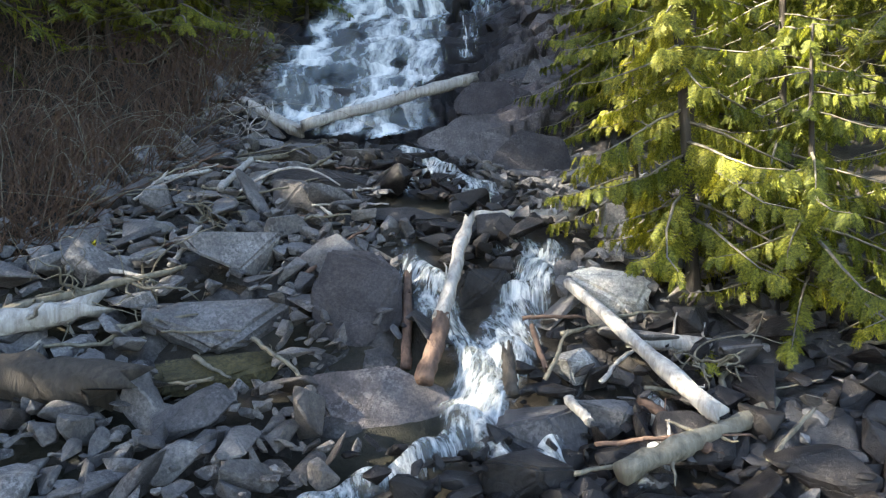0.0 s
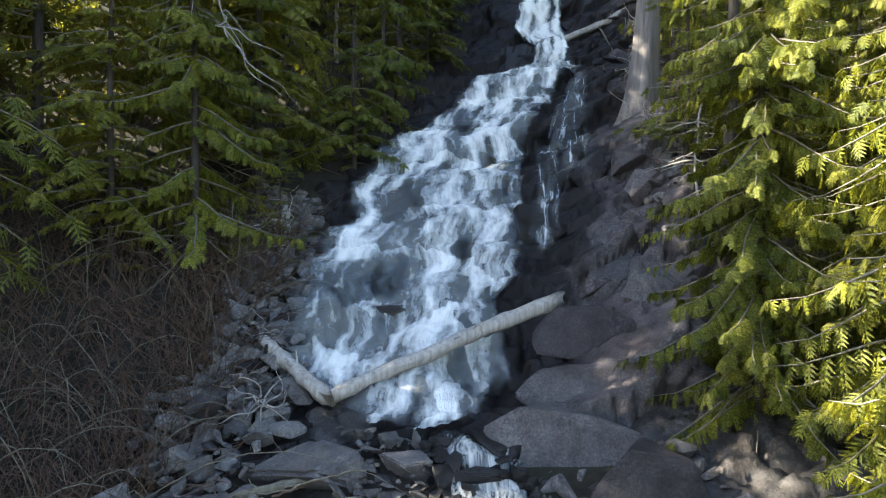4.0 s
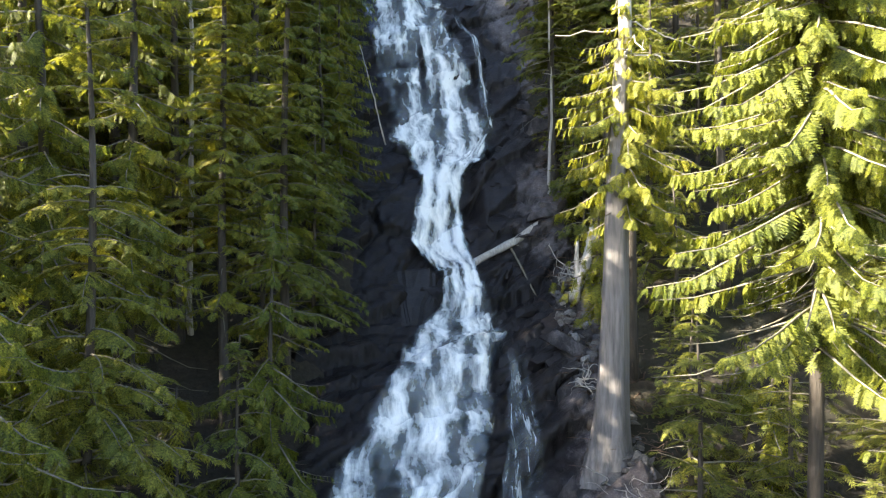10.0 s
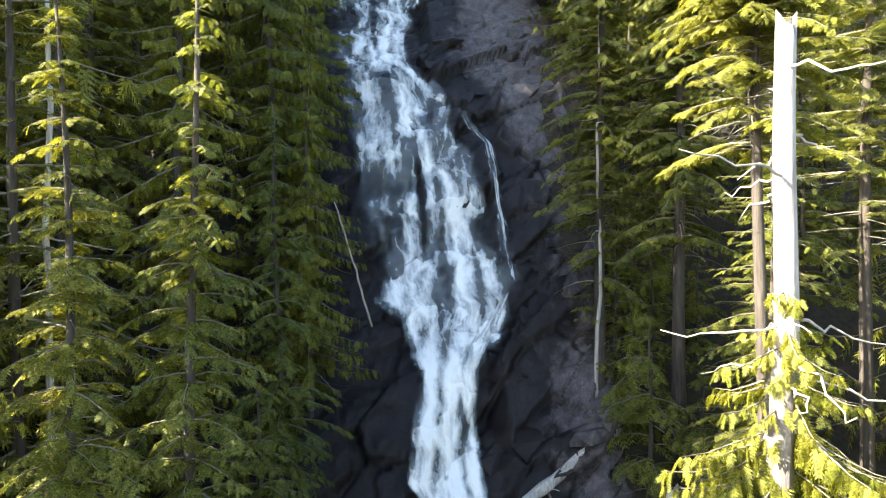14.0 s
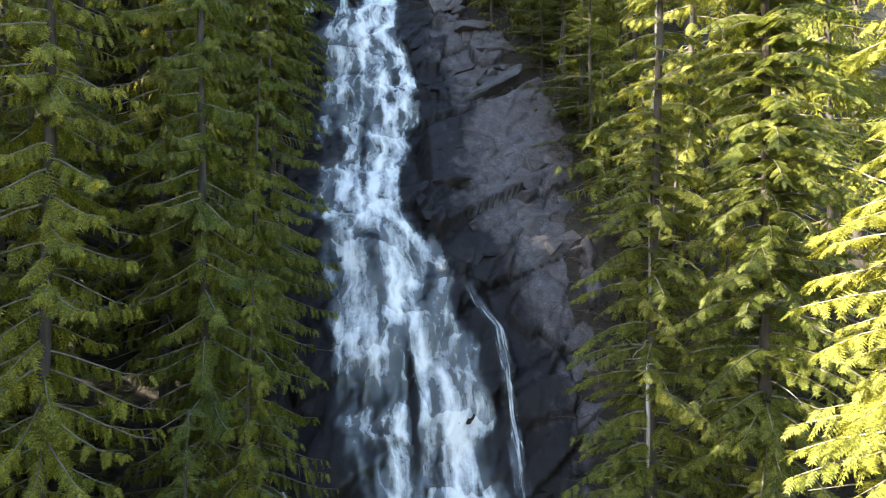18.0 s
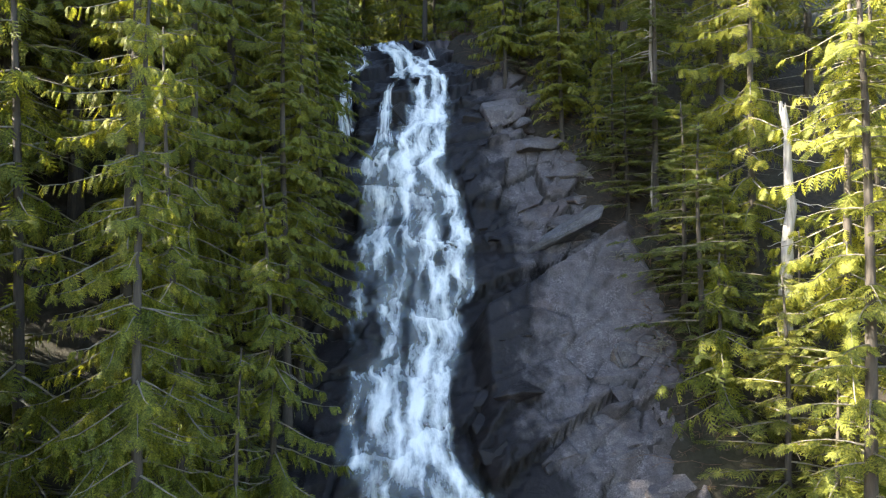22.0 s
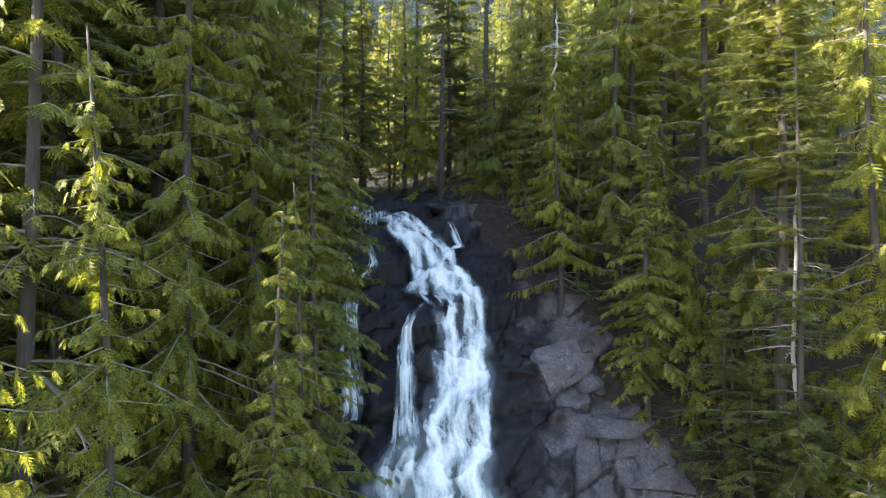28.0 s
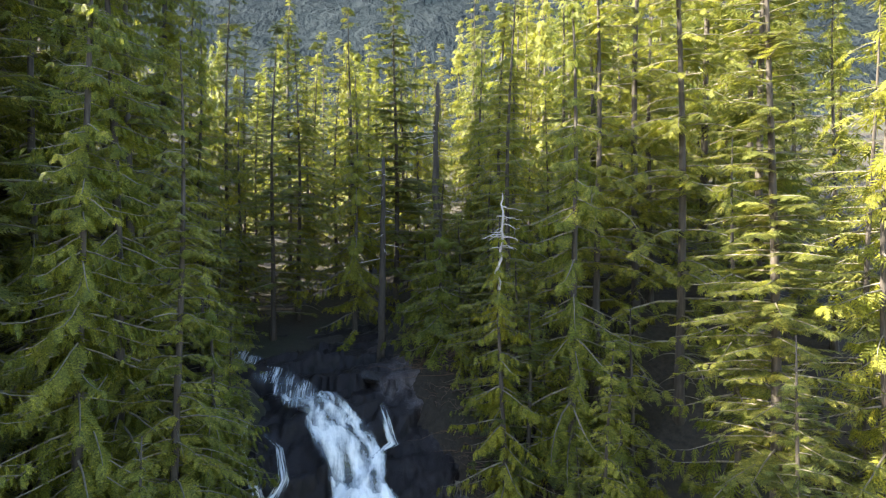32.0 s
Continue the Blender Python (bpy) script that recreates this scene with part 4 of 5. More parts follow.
FAR = [("hemlock", conifer(111, 17, 3.4, "hemlock", 2, 0.02, 4.4, 0.42, 1.0)), ("cedar_tree", conifer(112, 16, 3.2, "cedar", 2, 0.02, 4.4, 0.42, 1.0)),
       ("fir", conifer(113, 19, 3.1, "fir", 2, 0.04, 4.4, 0.42, 1.0))]
GROWN_TALL = (17, 16, 19, 14, 12, 16)
LABELS = {"hemlock": "hemlock in the dense dark woods on the slope", "cedar_tree": "cedar in the dense woods on the slope", "fir": "straight fir in the dense woods on the slope"}
masters = {}
rng = np.random.default_rng(77)
taken = [(h[0], h[1]) for h in HEROES] + [(3.4, 23.5)]
path_at = np.array([(r[1], r[2], r[3]) for r in PATH])
count, wanted = [0, 0, 0, 0, 0], (76, 52, 46, 84, 32)
for attempt in range(9000):
    zone = int(rng.integers(5))
    if count[zone] >= wanted[zone]:
        continue
    if zone == 0:
        # the lowest of these stand out of view, added to shade the talus
        x, y = -3.2 - 14 * rng.random() ** 1.3, rng.uniform(-6, 63)
    elif zone == 1:
        x, y = 4 + 12 * rng.random() ** 1.4, rng.uniform(10, 63)
    elif zone == 2:
        x, y = rng.uniform(-14, 18), 60 + 16 * rng.random() ** 1.3
    elif zone == 3:
        x, y = rng.uniform(-35, 45), rng.uniform(74, 118)
    else:
        # unseen trees at the left, added to keep sun off the talus
        x, y = rng.uniform(-19, -12), rng.uniform(-6, 18)
    lo, hi = (float(v) for v in rock_edges(y))
    if y < 61 and lo - 0.9 < x < hi + 1.5:
        continue
    if y < 17 and -11 - min(17 - y, 8) * 0.3 < x < 0 and not (y > 14.5 and x < -7.5):
        continue
    if 2 < x < 8 and 14 < y < 24:
        continue
    if y > 60 and abs(x - np.interp(y, [57, 60, 66, 75], [-1, -4.2, -8.5, -12])) < 1.8:
        continue
    if min(math.hypot(x - a, y - b) for a, b in taken) < (1.7 if x < -7.5 else 2.0 if y < 61 else 1.9):
        continue
    far = zone == 3 or x < -9.0 or x > 11.5
    kind = int(rng.integers(3 if far else len(GROWN)))
    scale = rng.uniform(0.7, 1.2)
    foot = float(ground_height(x, y))
    if x < -3 and y < 62:  # the sun clears the left woods at about this height
        most = np.interp(y, [-6, 8, 14, 17, 24, 28, 33, 40, 46, 50, 60], [4.0, 4.0, 11.5, 14, 17.5, 23.5, 32.5, 40, 47, 51, 56]) + (4 - x) * 0.6 - rng.uniform(0, 1.5) + (np.interp(y, [26, 33, 35, 41.5, 43.5, 58, 62], [0.5, 1.5, -4.5, -4.5, 3.5, 3.5, 2]) if x < -6.5 else 0)
        scale = min(1.4, (most - foot) / GROWN_TALL[kind]) if x < -6 else min(scale, (most - foot) / GROWN_TALL[kind])
    if 0 < x < 9.5 and y < 46:
        scale = min(scale, 11.0 / GROWN_TALL[kind])
    if x > 3 and 9 < y < 24:
        scale = min(scale, 1.0)
    if y > 60:
        scale = min(max(scale, 1.0) * (1.12 if zone == 3 else 1.0), (46 + 0.31 * (y - 35) + (5 if x > 9 else rng.uniform(-3, 1)) - foot) / (17, 16, 19, 14, 12, 16)[kind])
    if scale < 0.28:
        continue
    gap = np.hypot(path_at[:, 0] - x, path_at[:, 1] - y)
    if np.any((gap < 2.2 + 2.2 * scale) & (path_at[:, 2] < foot + scale * GROWN_TALL[kind] + 1.0)):
        continue
    taken.append((x, y))
    count[zone] += 1
    name, meshes = (FAR if far else GROWN)[kind]
    kind = kind + 10 * far
    turn = rng.uniform(0, 360)
    if kind not in masters:
        masters[kind] = tree(meshes, x, y, LABELS[name], name, scale, turn, group="woods on the slope")
    else:
        o = copy_thing(masters[kind], pose(x, y, foot - 0.15, 0, 0, turn))
        o.scale = (scale,) * 3

# tall trees added behind the left woods only to keep sun off the right
# out of view, added to shade the dense cedars
for k, y in enumerate((10.4, 12.5, 14.6)):
    o = copy_thing(masters[0], pose(-12.6 - 0.6 * (k % 2), y, float(ground_height(-12.6, y)) - 0.2, 0, 0, 90 * k))
    o.scale = (1.15 + 0.08 * (k % 2),) * 3
for k, y in enumerate((28.4, 30.6, 32.8)):
    o = copy_thing(masters[0], pose(-11.4 - 0.7 * (k % 2), y, float(ground_height(-11.4, y)) - 0.2, 0, 0, 130 * k))
    o.scale = (1.8 + 0.08 * (k % 2),) * 3
for k, y in enumerate((38.8, 41.3, 43.7, 46.2, 48.6)):
    o = copy_thing(masters[0], pose(-11.3 - 0.6 * (k % 2), y, float(ground_height(-11.3, y)) - 0.2, 0, 0, 110 * k))
    o.scale = (1.55 + 0.1 * (k % 2),) * 3
# added to shade the trees behind the crest
for k in range(9):
    y = 52.5 + 2.5 * k
    o = copy_thing(masters[0], pose(-17.0 - 1.1 * (k % 2), y, float(ground_height(-17.0, y)) - 0.2, 0, 0, 50 * k))
    o.scale = (1.6 + 0.1 * (k % 3),) * 3
for k, y in enumerate((40.0, 42.6, 45.2, 47.6, 50.2)):
    o = copy_thing(masters[k % 2 * 3 if k % 2 * 3 in masters else 0], pose(-14.0 - 0.8 * (k % 2), y, float(ground_height(-14.0, y)) - 0.2, 0, 0, 70 * k))
    o.scale = (1.9 + 0.1 * (k % 3),) * 3

# young growth along the edges of the rock and under the trees
SAPLINGS = [("sapling", conifer(201, 3.6, 1.5, "hemlock", 3, 0.0, 11.0, 0.19, 0.46)), ("sapling", conifer(202, 3.0, 1.4, "cedar", 3, 0.0, 12.0, 0.19, 0.46)), ("sapling", conifer(203, 4.4, 1.5, "fir", 3, 0.0, 10.0, 0.19, 0.46))]
young = {}
made = 0
for attempt in range(3000):
    if made >= 205:
        break
    y = rng.uniform(17, 64) if made < 110 else rng.uniform(43, 61)
    lo, hi = (float(v) for v in rock_edges(y))
    x = hi + 0.4 + (3.2 if made < 160 else 2.2) * rng.random() if rng.random() < 0.72 else lo - 0.2 - 3.0 * rng.random()
    if y > 61 and abs(x - np.interp(y, [57, 60, 66, 75], [-1, -4.2, -8.5, -12])) < 1.6:
        continue
    if min(math.hypot(x - a, y - b) for a, b in taken) < (0.9 if made < 160 else 0.6):
        continue
    taken.append((x, y))
    made += 1
    k, scale, turn = int(rng.integers(3)), rng.uniform(0.5, 1.5), rng.uniform(0, 360)
    if k not in young:
        young[k] = tree(SAPLINGS[k][1], x, y, "bushy young conifer growing at the edge of the rock", "sapling", scale, turn, group="young growth")
    else:
        o = copy_thing(young[k], pose(x, y, float(ground_height(x, y)) - 0.15, 0, 0, turn))
        o.scale = (scale,) * 3

# ---- boulders and stones of the talus ----
def stone_mesh(seed, flat=0.6, corners=13):
    """An angular broken block, about one metre across."""
    r = np.random.default_rng(seed)
    bm = bmesh.new()
    p = r.uniform(-1, 1, (corners, 3))
    p /= np.abs(p).max(axis=1)[:, None] ** r.uniform(0.55, 0.95)
    for q in p * np.array([0.5, 0.42, 0.5 * flat]):
        bm.verts.new(q)
    hull = bmesh.ops.convex_hull(bm, input=bm.verts)
    bmesh.ops.delete(bm, geom=[g for g in hull["geom_interior"] if isinstance(g, bmesh.types.BMVert)], context="VERTS")
    bmesh.ops.dissolve_limit(bm, angle_limit=radians(14), verts=bm.verts, edges=bm.edges)
    return bm


def stone_data(seed, flat=0.6, corners=13, worn=0.035, mat=None):
    bm = stone_mesh(seed, flat, corners)
    bmesh.ops.bevel(bm, geom=bm.edges[:], offset=worn, segments=1, affect="EDGES", clamp_overlap=True)
    me = bpy.data.meshes.new("boulder")
    bm.to_mesh(me)
    bm.free()
    me.materials.append(mat or TALUS)
    return me


def big_stone(seed, flat, corners, mat):
    """A large boulder with chipped edges and uneven faces."""
    bm = stone_mesh(seed, flat, corners)
    bmesh.ops.bevel(bm, geom=bm.edges[:], offset=0.06, segments=2, affect="EDGES", clamp_overlap=True)
    bmesh.ops.triangulate(bm, faces=bm.faces[:])
    bmesh.ops.subdivide_edges(bm, edges=[e for e in bm.edges if e.calc_length() > 0.25], cuts=3, use_grid_fill=True)
    for v in bm.verts:
        v.co += 0.016 * noise.noise_vector(v.co * 3.1 + Vector((seed, 0, 0))) + 0.012 * noise.noise_vector(v.co * 11)
    me = bpy.data.meshes.new("boulder")
    bm.to_mesh(me)
    bm.free()
    me.materials.append(mat)
    return me


# x, y, size across, deep and high, turn, tilt, material, label
BOULDERS = [
    (-2.55, 7.45, (1.75, 1.0, 0.75), 8, 6, TALUS, "broad grey block with a pale dusty top"),
    (-2.35, 7.05, (1.6, 0.9, 0.42), 12, 4, MOSSY, "brownish-yellow lichen-covered slab under a grey block"),
    (-2.9, 8.7, (1.45, 1.2, 0.65), 25, -22, TALUS, "flat grey slab leaning on the talus"),
    (2.05, 8.15, (1.15, 0.8, 0.65), -20, 12, PALE, "pale smooth boulder at the edge of the stream"),
    (1.75, 8.75, (0.5, 0.5, 0.3), 10, 5, PALE, "small pale rounded boulder"),
    (1.55, 7.2, (0.75, 0.6, 0.45), 15, 10, PALE, "pale angular rock under a leaning plank"),
    (0.95, 6.15, (0.95, 0.7, 0.55), -8, 8, TALUS, "brown-grey boulder in the middle of the stream"),
    (0.72, 5.5, (0.8, 0.7, 0.6), 30, 0, WET_ROCK, "wet dark boulder in the stream"),
    (1.55, 6.4, (0.75, 0.6, 0.5), -15, 5, TALUS, "grey boulder among driftwood"),
    (0.5, 8.2, (0.8, 0.6, 0.6), 0, 0, WET_ROCK, "black wet boulder between two cascades"),
    (-0.55, 10.2, (1.7, 0.9, 0.4), 10, 8, WET_ROCK, "dark flat slab bridging the stream"),
    (-2.3, 10.6, (1.15, 0.9, 0.75), -14, 10, TALUS, "layered grey boulder on the talus"),
    (-2.0, 11.6, (2.2, 1.0, 0.65), 5, 4, WET_ROCK, "long dark slab below the log"),
    (-3.2, 13.2, (2.1, 1.5, 0.75), 12, 10, TALUS, "large flat slab beneath the fallen log"),
    (-0.1, 12.0, (0.9, 0.8, 0.5), 30, 12, WET_ROCK, "wet black rock in the stream"),
    (-0.55, 13.2, (0.8, 0.6, 0.5), -20, 0, WET_ROCK, "wet black rock in the stream"),
    (-1.75, 13.4, (0.9, 0.7, 0.55), 12, 0, TALUS, "grey rock at the foot of the fall"),
    (1.15, 10.9, (0.6, 0.5, 0.35), 5, 0, TALUS, "small grey rock beside bleached logs"),
    (1.9, 18.0, (1.5, 1.2, 1.1), 10, 10, TALUS, "grey block at the foot of the cliff"),
    (2.6, 16.9, (1.6, 1.3, 1.2), 40, 10, TALUS, "grey block at the foot of the cliff"),
    (-3.1, 20.6, (1.1, 0.9, 0.9), 20, 10, WET_ROCK, "black wet rock standing out of the falling water"),
    (-2.6, 16.9, (0.8, 0.6, 0.6), 5, 0, WET_ROCK, "black wet rock in the falling water"),
    (-0.35, 51.0, (0.75, 1.6, 1.1), 5, 34, WET_ROCK, "black rock island splitting the fall"),
    (-1.3, 56.2, (0.9, 0.7, 0.4), 5, 0, WET_ROCK, "wet rock at the crest of the fall"),
    (0.8, 57.4, (1.2, 0.8, 0.5), 25, 0, WET_ROCK, "wet rock at the crest of the fall"),
    (5.4, 47.1, (1.7, 1.0, 0.8), -28, 40, SLAB, "pale fractured block on the cliff"),
    (6.1, 43.4, (1.4, 1.0, 1.0), 20, 30, SLAB, "pale fractured block on the cliff"),
    (5.2, 42.4, (1.2, 0.9, 0.9), -20, 35, SLAB, "fractured block on the cliff"),
    (4.2, 50.2, (1.3, 0.9, 0.6), -40, 45, SLAB, "pale fractured block on the cliff"),
]
for k, (x, y, size, turn, tilt, mat, label) in enumerate(BOULDERS):
    z = float(profile(y)) + 0.22 * size[2] if y < 14.5 else float(rock_surface(np.array([x]), np.array([y]))[2][0])
    me = big_stone(300 + k, 1.0, 13 if mat is WET_ROCK else 12, mat)
    ob = tagged(new("boulder", me), label, "boulder", "boulders along the stream")
    ob.matrix_world = pose(x, y, z, tilt, 0, turn) @ Matrix.Diagonal((size[0], size[1], size[2], 1))

def wedge_rock(corners, at, mat, label, seed, chips=0.05):
    """A broken rock of its own shape: the hull of a few corners, with worn edges and uneven faces."""
    bm = bmesh.new()
    for q in corners:
        bm.verts.new(q)
    bmesh.ops.convex_hull(bm, input=bm.verts)
    bmesh.ops.dissolve_limit(bm, angle_limit=radians(8), verts=bm.verts, edges=bm.edges)
    bmesh.ops.bevel(bm, geom=bm.edges[:], offset=chips, segments=2, affect="EDGES", clamp_overlap=True)
    bmesh.ops.triangulate(bm, faces=bm.faces[:])
    bmesh.ops.subdivide_edges(bm, edges=[e for e in bm.edges if e.calc_length() > 4 * chips], cuts=3, use_grid_fill=True)
    for v in bm.verts:
        v.co += chips * (0.8 * noise.noise_vector(v.co * 1.9 + Vector((seed, 0, 0))) + 0.45 * noise.noise_vector(v.co * 6))
    me = bpy.data.meshes.new("boulder")
    bm.to_mesh(me)
    bm.free()
    me.materials.append(mat)
    ob = tagged(new("boulder", me), label, "boulder", "boulders along the stream")
    ob.location = at
    return ob


# the black rock that pinches the fall, low towards the woods and highest at its tip over the fan
wedge_rock(((-2.9, 0.8, -2.2), (-2.4, -1.2, -2.0), (-0.6, -2.6, -2.3), (0.7, -1.0, -1.6), (1.15, 0.3, 0.1), (0.5, 0.2, 0.55), (-0.6, 0.5, 0.6), (-2.0, 0.9, 0.1), (-2.6, 0.2, -0.9), (0.2, 1.6, -0.3), (-1.6, 1.9, -0.6)),
           (0.0, 30.9, 12.0), WET_ROCK, "black wet rock that pinches the fall at its neck", 5, 0.12)
wedge_rock(((-0.85, 0.3, 0.55), (0.05, 0.45, 0.62), (0.68, 0.3, 0.36), (0.86, 0, -0.25), (0.35, -0.4, -0.68), (-0.32, -0.3, -0.15), (0.0, 1.2, 0.35), (0.5, 1.0, -0.6), (-0.6, 0.9, -0.4)),
           (-0.56, 6.45, -2.16), SLAB, "large grey slab of broken rock with a flat inclined face", 8, 0.04)
wedge_rock(((-0.55, -0.1, 0.1), (-0.35, 0.1, 0.62), (0.2, 0.15, 0.6), (0.5, 0.0, 0.35), (0.55, -0.1, -0.25), (0.1, -0.3, -0.55), (-0.5, -0.2, -0.4), (-0.3, 0.8, 0.4), (0.4, 0.8, 0.1), (0, 0.7, -0.5)),
           (-1.0, 7.75, -0.98), SLAB, "large dark grey boulder beside the stream", 9, 0.04)
wedge_rock(((-0.95, 0, -0.1), (-0.6, 0.1, 0.42), (0.3, 0.2, 0.48), (1.0, 0.1, 0.2), (1.05, 0, -0.4), (-0.2, -0.3, -0.5), (-0.9, -0.2, -0.4), (0, 1.2, 0.3), (0.8, 1.1, -0.2), (-0.7, 1.1, -0.1)),
           (1.15, 16.0, 2.95), SLAB, "rounded grey boulder holding the end of a log", 11, 0.04)
wedge_rock(((-1.0, -0.1, -0.1), (-0.55, 0.1, 0.3), (0.6, 0.2, 0.42), (1.05, 0.1, 0.1), (0.95, -0.1, -0.5), (-0.3, -0.25, -0.5), (0, 1, 0.3), (1, 1, 0), (-0.8, 0.9, -0.1)),
           (0.85, 15.05, 2.1), SLAB, "cracked grey slab beside the fall", 12, 0.05)
wedge_rock(((-1.25, 0, 0.3), (-0.7, 0.1, 0.62), (0.5, 0.2, 0.5), (1.25, 0.2, 0.25), (1.2, 0, -0.5), (0.3, -0.35, -0.8), (-0.5, -0.3, -0.6), (-1.0, -0.15, -0.1), (0, 1.2, 0.5), (1.1, 1.1, 0), (-1, 1, 0.2)),
           (0.65, 14.0, 1.4), SLAB, "large smooth grey boulder beside the fall", 13, 0.035)
wedge_rock(((-0.85, -0.1, 0.5), (-0.3, 0.1, 1.05), (0.6, 0.2, 0.9), (0.9, 0.1, 0.1), (0.85, -0.2, -1.0), (-0.2, -0.5, -1.1), (-0.8, -0.4, -0.7), (0, 1, 1), (0.8, 1, -0.2), (-0.7, 0.9, -0.3)),
           (1.75, 12.8, 0.75), SLAB, "large blue-grey boulder with flat sides", 14, 0.035)
wedge_rock(((0, -0.3, 0.1), (0.1, -0.45, 0.35), (0.35, -0.05, 0.68), (2.55, -1.05, 1.5), (2.75, -0.95, 1.95), (2.5, -0.3, 2.0), (0.3, 0.7, -0.2), (2.7, -0.2, 1.3)),
           (3.5, 46.95, 30.72), TALUS, "long pale beam of rock along the upper edge of a slab", 21, 0.05)
STONES = [stone_data(500 + k, (0.32, 0.5, 0.85)[k % 3], 11 + k % 4) for k in range(20)]
rng = np.random.default_rng(31)
placed = [(b[0], b[1], 0.36 * max(b[2][:2])) for b in BOULDERS] + [(-0.6, 6.7, 0.7), (-1.0, 7.9, 0.45), (0.7, 14.2, 1.0), (1.8, 13.0, 0.9)]
streams = [([10.4, 11.6, 12.6, 13.6, 14.4], [0.75, 0.55, -0.1, -0.6, -1.2]), ([4.0, 5.4, 5.8, 6.25, 6.9, 7.6, 8.7, 9.3], [-2.2, -0.7, -0.15, 0.28, 0.48, 0.8, 1.3, 1.65]), ([6.8, 7.3, 7.8, 8.7, 9.2], [0.45, 0.3, 0.0, -0.3, -0.4])]


def in_stream(x, y):
    return any(a[0] < y < a[-1] and abs(x - np.interp(y, a, b)) < 0.36 for a, b in streams)


singles, rest = 0, []
for size_lo, size_hi, tries in ((0.45, 0.8, 420), (0.28, 0.45, 2600), (0.16, 0.3, 6500), (0.08, 0.17, 8500)):
    for _ in range(tries):
        y = 4.2 + 12.5 * rng.random() ** 1.25
        x = rng.uniform(-8.5 + 0.25 * max(0, y - 9), 5.4 - 0.5 * max(0, y - 8))
        if y > 14 and x > -3.8:
            continue
        if y > 8.4 and x < -5.7 + 0.4 * math.sin(y * 2.1) - 0.5 * rng.random() ** 3:
            continue
        size = rng.uniform(size_lo, size_hi)
        if in_stream(x, y):
            continue
        if any(abs(x - a) < (r + 0.22 * size) and math.hypot(x - a, y - b) < r + 0.22 * size for a, b, r in placed):
            continue
        placed.append((x, y, 0.29 * size))
        wetness = min(abs(x - np.interp(y, [4, 6, 8, 10, 14], [-0.8, 0.2, 0.6, 0.3, -0.8])), 9) < 0.75 + 0.3 * rng.random() or (x > 0.4 and y < 7.6 and rng.random() < 0.85)
        m = pose(x, y, max(float(profile(y)), float(ground_height(x, y)) + 0.1) + 0.16 * size + 0.05 * rng.random() + (0.25 if size < 0.25 else 0.12) * rng.random(), rng.normal(0, 22), rng.normal(0, 22), rng.uniform(0, 360)) @ Matrix.Diagonal((size * rng.uniform(0.95, 1.4), size * rng.uniform(0.6, 1.0), size * rng.uniform(0.5, 1.05), 1))
        if size >= 0.16 and singles < 300 and y < 11:
            ob = tagged(new("rock", STONES[int(rng.integers(20))]), "dark wet angular rock beside the stream" if wetness else "angular grey rock lying on the talus slope", "rock", "rocks of the talus")
            ob.matrix_world = m
            if wetness:
                ob.material_slots[0].link = "OBJECT"
                ob.material_slots[0].material = WET_ROCK
            singles += 1
        else:
            rest.append((m, int(rng.integers(20)), wetness))


def heap(name, items, mat, label, shapes=STONES):
    verts, faces, n = [], [], 0
    for m, k, _ in items:
        src = shapes[k]
        co = np.zeros(len(src.vertices) * 3, np.float32)
        src.vertices.foreach_get("co", co)
        a = np.array(m)
        verts.append(co.reshape(-1, 3) @ a[:3, :3].T + a[:3, 3])
        faces.extend([[n + i for i in p.vertices] for p in src.polygons])
        n += len(src.vertices)
    me = bpy.data.meshes.new(name)
    me.from_pydata(np.concatenate(verts).tolist(), [], faces)
    me.materials.append(mat)
    return tagged(new(name, me), label, "stones", kind="stuff")


heap("stones", [r for r in rest if not r[2]], PEBBLE, "loose grey stones filling the talus slope")
heap("wet_stones", [r for r in rest if r[2]], WET_ROCK, "dark wet stones along the stream")
side = []
for _ in range(900):  # loose rubble beside the lower fall and under the roots
    if rng.random() < 0.6:
        y = rng.uniform(14.5, 20.5)
        x = -4.0 - 0.2 * (y - 15) - rng.random() * 1.6
    else:
        y = rng.uniform(19, 30)
        x = float(rock_edges(y)[1]) - 0.5 + rng.random() * 1.2
    size = rng.uniform(0.12, 0.45)
    z = max(float(ground_height(x, y)), float(rock_surface(np.array([x]), np.array([y]))[2][0]))
    side.append((pose(x, y, z + 0.1 * size, rng.normal(0, 25), rng.normal(0, 25), rng.uniform(0, 360)) @ Matrix.Scale(size, 4), int(rng.integers(20)), False))
heap("rubble", side, PEBBLE, "loose rubble along the edges of the rock face")

